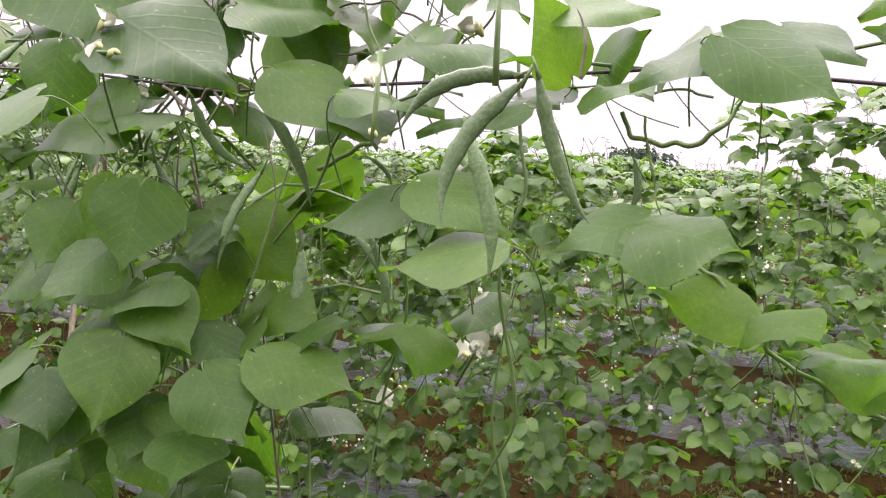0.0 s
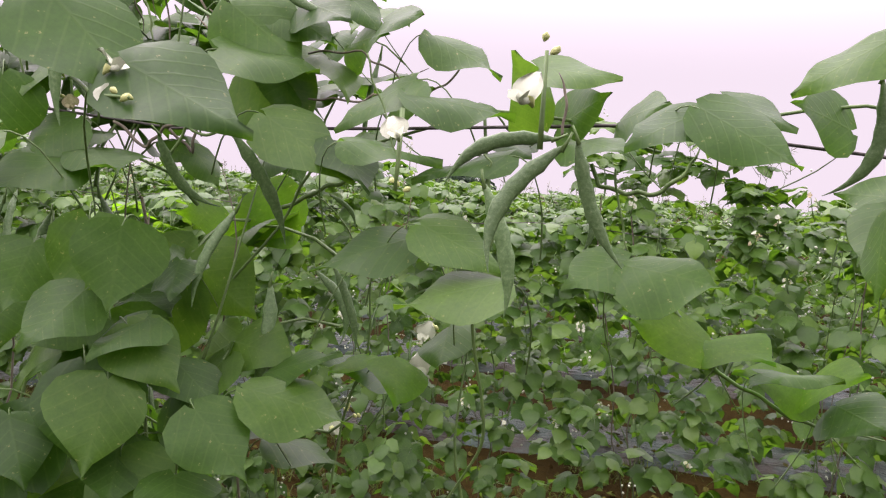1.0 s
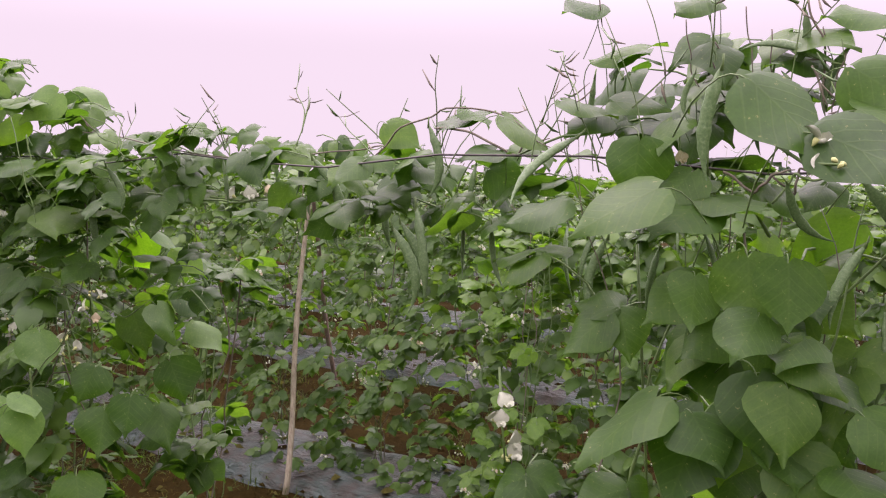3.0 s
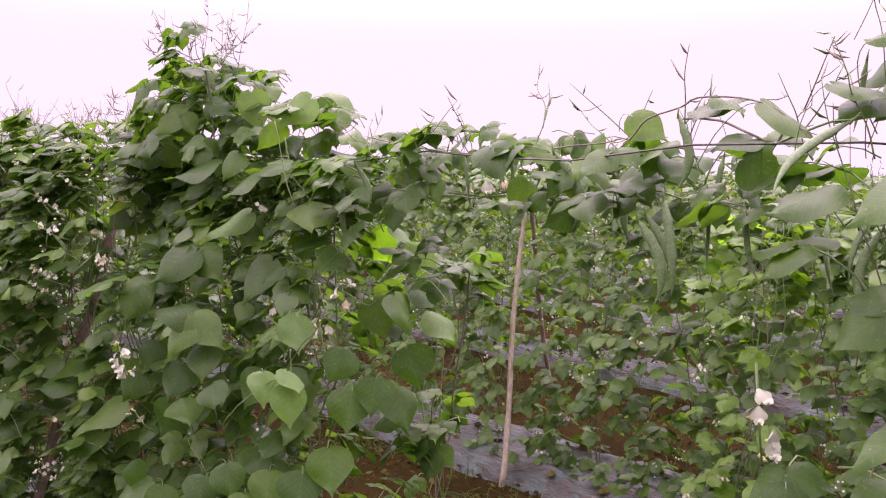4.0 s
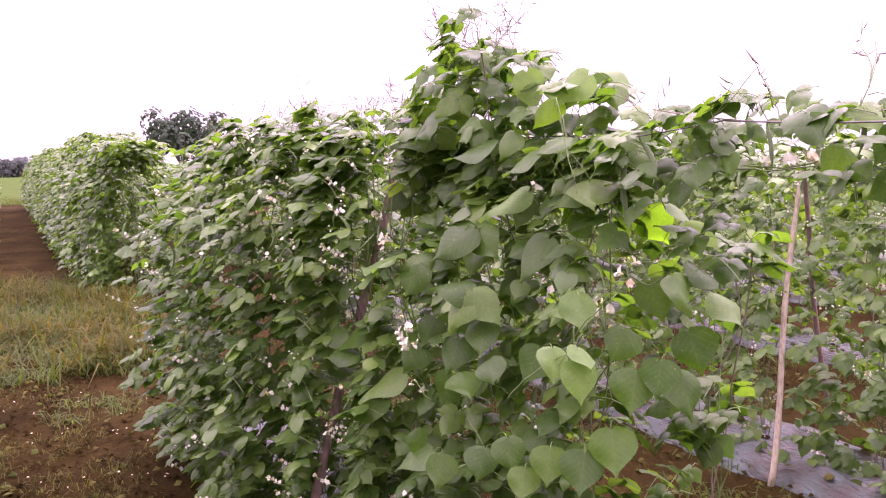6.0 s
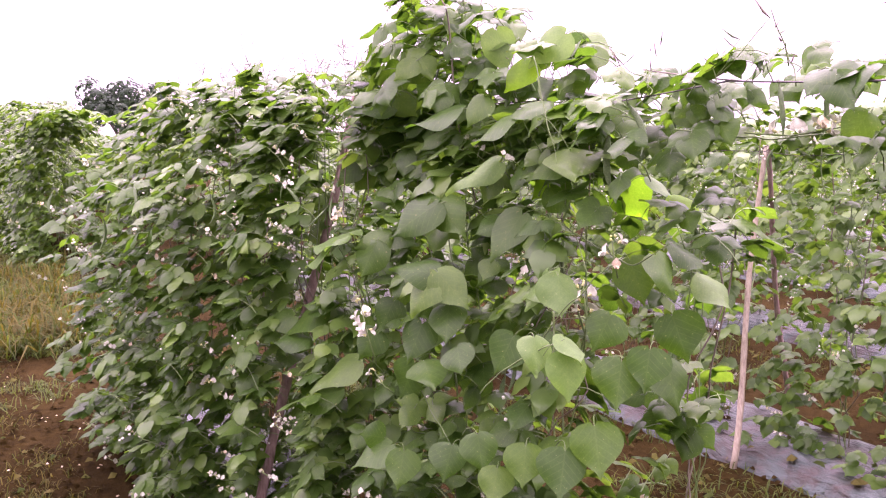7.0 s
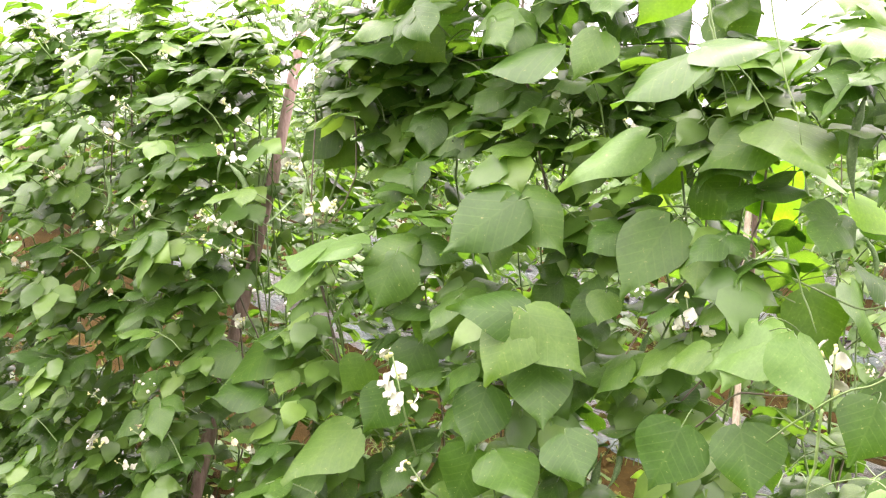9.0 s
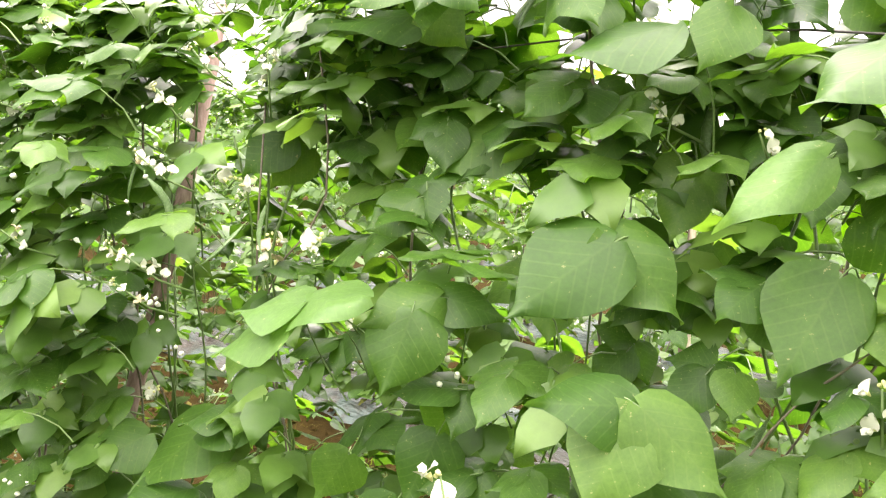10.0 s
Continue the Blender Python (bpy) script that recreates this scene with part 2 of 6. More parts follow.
def tube(shape, points, radii, sides=5, slot=0, flat=1.0, cap=True):
    """A tube along points; flat squashes it one way."""
    pts = [Vector(p) for p in points]
    n = len(pts)
    verts, faces, last = [], [], None
    for i, p in enumerate(pts):
        way = (pts[min(i + 1, n - 1)] - pts[max(i - 1, 0)]).normalized()
        if last is None:
            last = way.orthogonal().normalized()
        side = (last - way * last.dot(way)).normalized()
        last = side
        other = way.cross(side)
        r = radii if isinstance(radii, (int, float)) else radii[i]
        for k in range(sides):
            a = 2 * math.pi * k / sides
            verts.append(p + side * (math.cos(a) * r) + other * (math.sin(a) * r * flat))
    for i in range(n - 1):
        for k in range(sides):
            a, b = i * sides + k, i * sides + (k + 1) % sides
            faces.append((a, b, b + sides, a + sides))
    if cap:
        faces.append(tuple(range(sides))[::-1])
        faces.append(tuple(range((n - 1) * sides, n * sides)))
    shape.add(verts, faces, slot)


PROFILE = [(0.0, 0.12), (0.03, 0.54), (0.11, 0.86), (0.25, 1.0), (0.38, 0.98), (0.52, 0.85), (0.66, 0.62), (0.79, 0.36), (0.90, 0.14), (1.06, 0.0)]


def leaflet(shape, m, rng, length=0.1, width=0.9, skew=0.0, fold=0.18, droop=0.25, curl=0.1, slot=0, fine=True):
    """One broad pointed bean leaflet along y, folded at the midrib, its tip drooping. skew widens one half."""
    prof = PROFILE if fine else [PROFILE[i] for i in (0, 2, 4, 6, 9)]
    cross = (-1.0, -0.55, 0.0, 0.55, 1.0) if fine else (-1.0, 0.0, 1.0)
    phase = rng.uniform(0, 6.3)
    twist = rng.uniform(-0.12, 0.12)
    verts, uvs, faces = [], [], []
    for s, w in prof:
        for u in cross:
            half = 0.5 * width * w * (1 + skew * (1 if u > 0 else -1))
            x = u * half
            lobe = -0.10 * abs(u) * max(0, 1 - s / 0.25)
            rim = curl * 0.11 * math.sin(phase + 7 * s + 2.2 * u) * abs(u)
            z = abs(x) * fold - droop * s * s + rim - 0.20 * curl * u * u * w + twist * x * s
            y = (s + lobe) * (1 - 0.35 * droop * s)
            verts.append((x * length, y * length, z * length))
            uvs.append((u * w, s))
    n = len(cross)
    for i in range(len(prof) - 1):
        for k in range(n - 1):
            a = i * n + k
            faces.append((a, a + 1, a + n + 1, a + n))
    shape.add(verts, faces, slot, m, uvs)


def trifoliate(name, seed, blade, fine=True, stalk=True):
    """A bean leaf: three leaflets on a stalk, one unit is the length of a leaflet."""
    rng, shape = random.Random(seed), Shape()
    fold, droop = rng.uniform(0.0, 0.18), rng.uniform(0.0, 0.22)
    leaflet(shape, pose(0, 0.22, 0, rng.uniform(-18, 6), rng.uniform(-8, 8), rng.uniform(-8, 8)), rng, rng.uniform(1.0, 1.12), rng.uniform(0.82, 0.94), 0, fold, droop, 0.5, 0, fine)
    for side in (-1, 1):
        m = pose(0.03 * side, 0, 0, rng.uniform(-26, 4), rng.uniform(-14, 14), -side * rng.uniform(58, 84))
        leaflet(shape, m, rng, rng.uniform(0.82, 0.98), rng.uniform(0.82, 0.95), side * 0.16, fold * rng.uniform(0.5, 1.4), droop * rng.uniform(0.6, 1.5), 0.5, 0, fine)
    tube(shape, [(0, 0.24, 0), (0, 0.0, 0)], 0.016, 4, 1, cap=False)
    if stalk:
        bend = rng.uniform(-0.2, 0.2)
        tube(shape, [(0, 0, 0), (bend * 0.4, -0.35, -0.16), (bend, -0.75, -0.50), (bend * 1.2, -1.0, -0.95)], [0.018, 0.018, 0.02, 0.026], 4, 1, cap=False)
    return shape.mesh(name, [blade, M_STEM])


LEAVES = [trifoliate("leaf", 10 + i, M_LEAF) for i in range(12)]
BACKLIT_LEAVES = [trifoliate("leaf", 60 + i, M_BACKLIT) for i in range(4)]
FRESH = [trifoliate("leaf", 90 + i, M_FRESH) for i in range(4)]


def pod_mesh(seed):
    """A flat curved bean pod hanging down -z from its stalk, seeds bulging, one unit long."""
    rng, shape = random.Random(seed), Shape()
    bend, lean = rng.uniform(0.15, 0.75), rng.uniform(-0.05, 0.05)
    pts, radii = [], []
    n = 19
    for i in range(n):
        s = i / (n - 1)
        pts.append((bend * 1.1 * (s * s - s) * (0.7 + 0.6 * s), lean * math.sin(3 * s), -s))
        body = min(1.0, s / 0.22) ** 0.7 * (1 if s < 0.62 else max(0.0, 1 - (s - 0.62) / 0.36) ** 0.9)
        radii.append(0.0035 + 0.052 * body * (1 + 0.09 * math.sin(s * 36)))
    ring, verts, faces = 10, [], []
    for p, r in zip(pts, radii):
        for k in range(ring):
            a = 2 * math.pi * k / ring
            verts.append((p[0] + math.cos(a) * r * 1.12, p[1] + math.sin(a) * r * 0.55, p[2]))
    for i in range(n - 1):
        for k in range(ring):
            j = (k + 1) % ring
            faces.append((i * ring + k, (i + 1) * ring + k, (i + 1) * ring + j, i * ring + j))
    shape.add(verts, faces, 0)
    tube(shape, [(0.0, 0, 0.10), (0.004, 0, 0.04), (0, 0, -0.05)], [0.010, 0.011, 0.020], 5, 1)
    return shape.mesh("pod", [M_POD, M_STEM])


PODS = [pod_mesh(i) for i in range(7)]


def flower_mesh(seed, petal):
    """A pea flower: broad standard, two wings and a keel over a green calyx; about 1 unit across."""
    rng, shape = random.Random(seed), Shape()
    verts, faces = [], []
    for i in range(5):
        s = i / 4
        for k in range(7):
            u = -1 + k / 3
            half = 0.55 * math.sin(math.pi * min(1, 0.18 + 0.75 * s)) ** 0.7
            verts.append((u * half, -0.10 + 0.28 * s * s - 0.20 * u * u * s + 0.03 * math.sin(9 * u + seed), 0.12 + 0.75 * s - 0.12 * abs(u) ** 3))
    for i in range(4):
        for k in range(6):
            a = i * 7 + k
            faces.append((a, a + 1, a + 8, a + 7))
    shape.add(verts, faces, 0)
    for side in (-1, 1):
        wing = [(0, -0.05, 0.1), (side * 0.22, -0.28, 0.22), (side * 0.34, -0.52, 0.12), (side * 0.20, -0.62, -0.12), (side * 0.05, -0.34, -0.16), (side * 0.20, -0.40, 0.05)]
        shape.add(wing, [(0, 1, 5), (1, 2, 5), (2, 3, 5), (3, 4, 5), (4, 0, 5)], 0)
    tube(shape, [(0, 0.0, 0.0), (0, -0.22, -0.08), (0, -0.40, 0.0), (0, -0.46, 0.10)], [0.10, 0.13, 0.10, 0.03], 6, 0)
    tube(shape, [(0, 0.30, -0.10), (0, 0.12, 0.02), (0, -0.02, 0.10)], [0.04, 0.13, 0.17], 6, 1)
    return shape.mesh("flower", [petal, M_BUD])


FLOWERS = [flower_mesh(i, M_PETAL) for i in range(3)] + [flower_mesh(7, M_PETAL_OLD)]


def bud_mesh():
    shape = Shape()
    tube(shape, [(0, 0.2, 0), (0, 0, 0.02), (0, -0.25, 0.05), (0, -0.45, 0.12)], [0.05, 0.2, 0.24, 0.05], 6, 0)
    return shape.mesh("bud", [M_BUD])


BUD = bud_mesh()


def link_mesh(name, me, parent, m, label=""):
    ob = new(name, me)
    ob.parent = parent
    ob.matrix_basis = m
    return tagged(ob, label)


def part(name, shape, materials, parent, label=""):
    """Links what a Shape holds as one mesh under a thing or a part."""
    return link_mesh(name, shape.mesh(name, materials), parent, Matrix.Identity(4), label)


def thing(name, place, label, category, group=""):
    ob = new(name)
    ob.empty_display_size = 0.1
    ob.matrix_basis = Matrix.Translation(place)
    return tagged(ob, label, category, group)


def turn_to(place, way, up, size):
    return axes(place, way, up, size)


def flower_cluster(plant, place, way, rng, count=6, size=0.022, old=0.12):
    """A raceme: a stalk with flowers round its outer end and buds at the tip. place is local to the plant."""
    way = Vector(way).normalized()
    stalk = Shape()
    length = 0.05 + 0.016 * count
    end = Vector(place) + way * length
    mid = (Vector(place) + end) / 2 + Vector((0, 0, -0.012))
    tube(stalk, [place, mid, end], [0.0022, 0.002, 0.0014], 5, 0)
    cluster = part("raceme", stalk, [M_STEM], plant, "stalk of white bean flowers with yellow-green buds")
    for i in range(count):
        s = 0.42 + 0.5 * i / max(1, count - 1)
        a = rng.uniform(0, 6.28)
        out = Vector((math.cos(a), math.sin(a) - 0.5, rng.uniform(-0.5, 0.5))).normalized()
        at = Vector(place).lerp(end, s) + out * size * 0.8
        me = FLOWERS[3] if rng.random() < old else FLOWERS[rng.randrange(3)]
        link_mesh("flower", me, cluster, turn_to(at, -out, (rng.uniform(-0.4, 0.4), rng.uniform(-0.4, 0.4), 1), size * rng.uniform(0.8, 1.15)))
    for i in range(3):
        at = end + Vector((rng.uniform(-1, 1), rng.uniform(-1, 1), rng.uniform(-0.3, 1))) * 0.008
        link_mesh("bud", BUD, cluster, turn_to(at, (rng.uniform(-1, 1), rng.uniform(-1, 1), -0.4), (0, 0, 1), size * 0.5))
    return cluster


def smooth(points, fine=4):
    """A flowing line through the points."""
    p = [Vector(q) for q in points]
    p = [p[0] * 2 - p[1]] + p + [p[-1] * 2 - p[-2]]
    line = []
    for i in range(1, len(p) - 2):
        a, b, c, d = p[i - 1:i + 3]
        for k in range(fine):
            s = k / fine
            line.append(0.5 * (2 * b + (c - a) * s + (2 * a - 5 * b + 4 * c - d) * s * s + (3 * b - a - 3 * c + d) * s ** 3))
    return line + [p[-2]]


def wander(a, b, rng, sway=0.03, steps=7):
    a, b = Vector(a), Vector(b)
    pts = [a.lerp(b, i / steps) for i in range(steps + 1)]
    for p in pts[1:-1]:
        p += Vector((rng.uniform(-1, 1), rng.uniform(-1, 1), rng.uniform(-1, 1))) * sway
    return pts


def spire(plant, place, rng, height=0.25, pods=5):
    """A thin upright shoot over the canopy, forked, with withered flowers and little dark pods."""
    s = Shape()
    place = Vector(place)
    top = place + Vector((rng.uniform(-0.07, 0.07), rng.uniform(-0.07, 0.07), height))
    stems = [smooth(wander(place, top, rng, 0.010, 4), 3)]
    for k in range(rng.randint(1, 3)):
        at = place.lerp(top, rng.uniform(0.25, 0.7))
        stems.append(smooth(wander(at, at + Vector((rng.uniform(-0.10, 0.10), rng.uniform(-0.10, 0.10), rng.uniform(0.05, 0.14))), rng, 0.006, 3), 3))
    for line in stems:
        tube(s, line, [0.0014 - 0.0008 * i / len(line) for i in range(len(line))], 4, 0)
    for i in range(pods * 2):
        line = stems[rng.randrange(len(stems))]
        at = line[rng.randrange(len(line) // 3, len(line))]
        out = Vector((rng.uniform(-1, 1), rng.uniform(-1, 1), rng.uniform(-0.7, 0.8))).normalized()
        size = rng.uniform(0.012, 0.045)
        tube(s, [at, at + out * size * 0.4, at + out * size + Vector((0, 0, 0.2 * size))], [0.0007, rng.uniform(0.0014, 0.0027), 0.0007], 5, rng.choice((1, 1, 2)), 0.6)
    return part("flower_spike", s, [M_STEM, M_OLD, M_POD], plant, "thin spent flower spike with withered pods")


def leaf_pose(rng, place, out, size, tilt=0.95, hang=0.6):
    """Leaves face outward and up, tips hanging."""
    out = Vector(out)
    normal = (out * rng.uniform(0.35, 1.0) + Vector((0, 0, tilt * rng.uniform(0.5, 1.3))) + Vector((rng.gauss(0, 0.34), rng.gauss(0, 0.34), 0))).normalized()
    tip = Vector((rng.gauss(0, 0.45), rng.gauss(0, 0.25), -hang)) + out * 0.55
    tip = tip - normal * tip.dot(normal)
    if tip.length < 0.05:
        tip = normal.orthogonal()
    return axes(place, tip, normal, size)


def hedge_spot(rng, x0, x1, half, low, top, sides=(0.55, 0.8)):
    """A spot near the skin of a hedge that runs along x, local to the row: place and outward way."""
    x = rng.uniform(x0, x1)
    pick = rng.random()
    depth = rng.random() ** 1.6
    bulge = 1 + 0.35 * noise.noise(Vector((x * 1.7, 3.1, low))) + 0.2 * noise.noise(Vector((x * 5.1, 7.7, top)))
    if pick < sides[1]:
        side = -1 if pick < sides[0] else 1
        z = low + (top - low) * rng.random()
        k = (z - low) / (top - low)
        wide = half * (0.72 + 0.5 * math.sin(math.pi * min(1, 0.15 + 0.8 * k))) * (1 if k < 0.8 else 1 - 1.6 * (k - 0.8)) * bulge
        wide *= 1 + 0.35 * noise.noise(Vector((x * 2.3, z * 2.3, side)))
        return Vector((x, side * wide * (1 - 0.55 * depth), z)), Vector((rng.gauss(0, 0.3), side, 0.1)).normalized()
    y = rng.uniform(-0.8, 0.8) * half
    z = top + 0.06 * bulge + 0.13 * noise.noise(Vector((x * 2.1, top * 9, 4.0))) + 0.07 * noise.noise(Vector((x * 6.3, top * 9, 8.0))) - 0.25 * depth * (top - low) * 0.5
    return Vector((x, y, z)), Vector((rng.gauss(0, 0.3), y / half, 0.8)).normalized()


# poles that stand free of leaves on the side of the open path: foot, head and where the opening leads
CLEAR_POLES = [(Vector((-3.49, 2.93, 0)), Vector((-3.77, 3.45, 1.64)), Vector((-0.9, -0.5, 0))), (Vector((-3.87, 0.48, 0)), Vector((-4.19, 1.16, 1.92)), Vector((-1.3, -0.5, 0)))]


def before_pole(p):
    for foot, head, open_to in CLEAR_POLES:
        at = foot.lerp(head, min(1, max(0, p.z / head.z)))
        way = (open_to - at).xy.normalized()
        off = (p - at).xy
        ahead, aside = off.dot(way), abs(off.cross(way))
        if -0.06 < ahead < 1.3 and aside < 0.065:
            return True
    return False


def bean_plant(x0, x1, row, half, low, top, leaves, seed, label, flowers=4, pods=4, spires=2, size=(0.075, 0.115), group="bean plants in the row", young=0.0, thin=0.35, tilt=0.95, skirt=0, skirt_y=-0.2, filler=0, blossoms=12, fresh=False):
    """One bean plant on the trellis: vines from the ground, single leaves, pods and flowers."""
    rng = random.Random(seed)
    mid = (x0 + x1) / 2
    plant = thing("bean_plant", (mid, row, 0), label, "bean plant", group)
    vines = Shape()
    for i in range(5):
        foot = (rng.uniform(-0.06, 0.06), rng.uniform(-0.05, 0.05), 0.0)
        head = (rng.uniform(x0 - mid, x1 - mid) * 0.8, rng.uniform(-0.5, 0.5) * half, top - rng.uniform(0.0, 0.3))
        tube(vines, smooth(wander(foot, head, rng, 0.05, 7), 3), rng.uniform(0.0018, 0.0032), 5, 0 if i % 3 else 1)
    part("vine", vines, [M_STEM, M_OLD], plant)
    for i in range(leaves):
        spot, out = hedge_spot(rng, x0 - mid - 0.06, x1 - mid + 0.06, half, low, top)
        if spot.z < low + 0.35 and rng.random() < thin:
            continue
        if before_pole(spot + plant.location):
            continue
        # young is the share of leaves that take the backlit colour
        me = BACKLIT_LEAVES[rng.randrange(4)] if rng.random() < young else FRESH[rng.randrange(4)] if fresh else LEAVES[rng.randrange(12)]
        link_mesh("leaf", me, plant, leaf_pose(rng, spot, out, rng.uniform(*size), tilt))
    for i in range(skirt):
        spot = Vector((rng.uniform(x0 - mid, x1 - mid), skirt_y + rng.uniform(-0.12, 0.25), 0.04 + 0.75 * rng.random() ** 1.2))
        if not before_pole(spot + plant.location):
            link_mesh("leaf", LEAVES[rng.randrange(12)], plant, leaf_pose(rng, spot, (rng.gauss(0, 0.3), -1, 0.1), rng.uniform(*size), tilt))
    if filler:
        poses = []
        for i in range(filler):
            spot, out = hedge_spot(rng, x0 - mid - 0.06, x1 - mid + 0.06, half * 0.92, low, top)
            if not before_pole(spot + plant.location):
                poses.append(leaf_pose(rng, spot, out, rng.uniform(*size), tilt))
        joined("foliage", FAR_LEAF[rng.randrange(4)], poses, [M_LEAF_FAR], plant, "inner leaves")
        spots = []
        for i in range(blossoms):
            spot, out = hedge_spot(rng, x0 - mid, x1 - mid, half * 1.10, low, top, (0.75, 0.9))
            for k in range(rng.randint(2, 5)):
                spots.append(Matrix.Translation(spot + Vector((rng.gauss(0, 0.014), rng.gauss(0, 0.012), rng.gauss(0, 0.026)))) @ pose(0, 0, 0, rng.uniform(0, 360), rng.uniform(0, 360), 0) @ Matrix.Scale(rng.uniform(0.007, 0.011), 4))
        joined("blossom", FAR_FLOWER, spots, [M_PETAL], plant, "tiny white bean flowers")
    for i in range(flowers):
        spot, out = hedge_spot(rng, x0 - mid, x1 - mid, half * 1.12, low, top, (0.8, 0.92))
        flower_cluster(plant, spot, out + Vector((0, 0, 0.5)), rng, rng.randint(3, 5), 0.016)
    for i in range(pods):
        spot, out = hedge_spot(rng, x0 - mid, x1 - mid, half, low + 0.5 * (top - low), top, (0.7, 0.9))
        link_mesh("pod", PODS[rng.randrange(7)], plant, Matrix.Translation(spot) @ pose(0, 0, 0, rng.uniform(-15, 15), rng.uniform(-15, 15), rng.uniform(0, 360)) @ Matrix.Scale(rng.uniform(0.09, 0.15), 4))
    for i in range(spires):
        spire(plant, (rng.uniform(x0 - mid, x1 - mid), rng.uniform(-0.5, 0.5) * half, top - 0.03), rng, rng.uniform(0.08, 0.24), rng.randint(2, 5))
    return plant


def joined(name, template, poses, materials, parent=None, label="", slots=None):
    """Many copies of one small mesh joined into one, by arrays."""
    tv, tf = np.array(template[0], dtype=np.float64), np.array(template[1], dtype=np.int32)
    mats = np.array([[list(r) for r in m] for m in poses], dtype=np.float64)
    k, n, f = len(mats), len(tv), len(tf)
    verts = np.einsum("kij,nj->kni", mats[:, :3, :3], tv) + mats[:, None, :3, 3]
    faces = tf[None] + (np.arange(k) * n)[:, None, None]
    me = bpy.data.meshes.new(name)
    me.vertices.add(k * n)
    me.vertices.foreach_set("co", verts.ravel())
    me.loops.add(k * f * 3)
    me.loops.foreach_set("vertex_index", faces.ravel().astype(np.int32))
    me.polygons.add(k * f)
    me.polygons.foreach_set("loop_start", np.arange(0, k * f * 3, 3, dtype=np.int32))
    for m in materials:
        me.materials.append(m)
    if slots is not None:
        me.polygons.foreach_set("material_index", np.tile(slots, k))
    me.polygons.foreach_set("use_smooth", np.ones(k * f, dtype=bool))
    me.update(calc_edges=True)
    me.validate()
    ob = new(name, me)
    if parent:
        ob.parent = parent
    tagged(ob, label, kind="stuff")
    return ob


def triangles(shape):
    faces = []
    for f in shape.faces:
        for i in range(1, len(f) - 1):
            faces.append((f[0], f[i], f[i + 1]))
    return shape.verts, faces


def far_leaf(seed, fine=False):
    rng, s = random.Random(seed), Shape()
    leaflet(s, pose(0, 0.2, 0, -12), rng, 1.0, 0.9, 0, 0.10, 0.15, 0.5, 0, fine)
    for side in (-1, 1):
        leaflet(s, pose(0.03 * side, 0, 0, -18, 0, -side * 75), rng, 0.9, 0.88, side * 0.15, 0.10, 0.15, 0.5, 0, fine)
    return triangles(s)


FAR_LEAF = [far_leaf(i) for i in range(4)]
far_flower = Shape()
tube(far_flower, [(0, 0, -0.5), (0.1, 0, 0), (0.0, 0.1, 0.5)], [0.25, 0.6, 0.2], 5, 0)
FAR_FLOWER = triangles(far_flower)


def far_row(x0, x1, row, half, low, top, per_metre, seed, size, step=1.6, flowers=14, top_noise=0.12):
    """A stretch of a bean row too far to pick leaves apart: one bean row segment each step."""
    rng = random.Random(seed)
    x = x0
    while x < x1 - 0.01:
        end = min(x1, x + step)
        mid = (x + end) / 2
        high = top + top_noise * noise.noise(Vector((mid * 0.7, row, 1.3))) * 2
        plant = thing("bean_plant", (mid, row, 0), "dense green climbing bean plants with small white flowers", "bean plant", "bean plants of the farther rows")
        poses = []
        for i in range(int(per_metre * (end - x))):
            spot, out = hedge_spot(rng, x - mid - 0.05, end - mid + 0.05, half, low, high, (0.5, 0.72))
            poses.append(leaf_pose(rng, spot, out, rng.uniform(*size), 1.5))
        joined("foliage", FAR_LEAF[rng.randrange(4)], poses, [M_LEAF_FAR], plant)
        spots = []
        for i in range(int(flowers * (end - x))):
            spot, out = hedge_spot(rng, x - mid, end - mid, half * 1.15, low, high, (0.7, 0.85))
            for k in range(rng.randint(2, 6)):
                spots.append(Matrix.Translation(spot + Vector((rng.gauss(0, 0.02), rng.gauss(0, 0.015), rng.gauss(0, 0.03)))) @ Matrix.Scale(rng.uniform(0.009, 0.014), 4))
        if spots:
            joined("blossom", FAR_FLOWER, spots, [M_PETAL], plant, "tiny white bean flowers")
        sprigs = Shape()
        for i in range(int(3 * (end - x))):
            a = Vector((rng.uniform(x - mid, end - mid), rng.uniform(-0.5, 0.5) * half, high))
            b = a + Vector((rng.uniform(-0.08, 0.08), rng.uniform(-0.05, 0.05), rng.uniform(0.1, 0.28)))
            tube(sprigs, wander(a, b, rng, 0.012, 3), [0.003, 0.004, 0.003, 0.002], 3, 0)
            for k in range(4):
                at = a.lerp(b, rng.uniform(0.3, 1))
                d = Vector((rng.uniform(-1, 1), rng.uniform(-1, 1), rng.uniform(-0.3, 1))) * 0.045
                tube(sprigs, [at, at + d * 0.5, at + d], [0.001, 0.005, 0.001], 3, 1)
        for i in range(3):
            fx = rng.uniform(x - mid, end - mid)
            tube(sprigs, wander((fx, 0, 0), (fx + rng.uniform(-0.2, 0.2), rng.uniform(-0.1, 0.1), high - 0.2), rng, 0.04, 5), 0.003, 4, 0)
        part("vine", sprigs, [M_STEM, M_OLD], plant)
        x = end


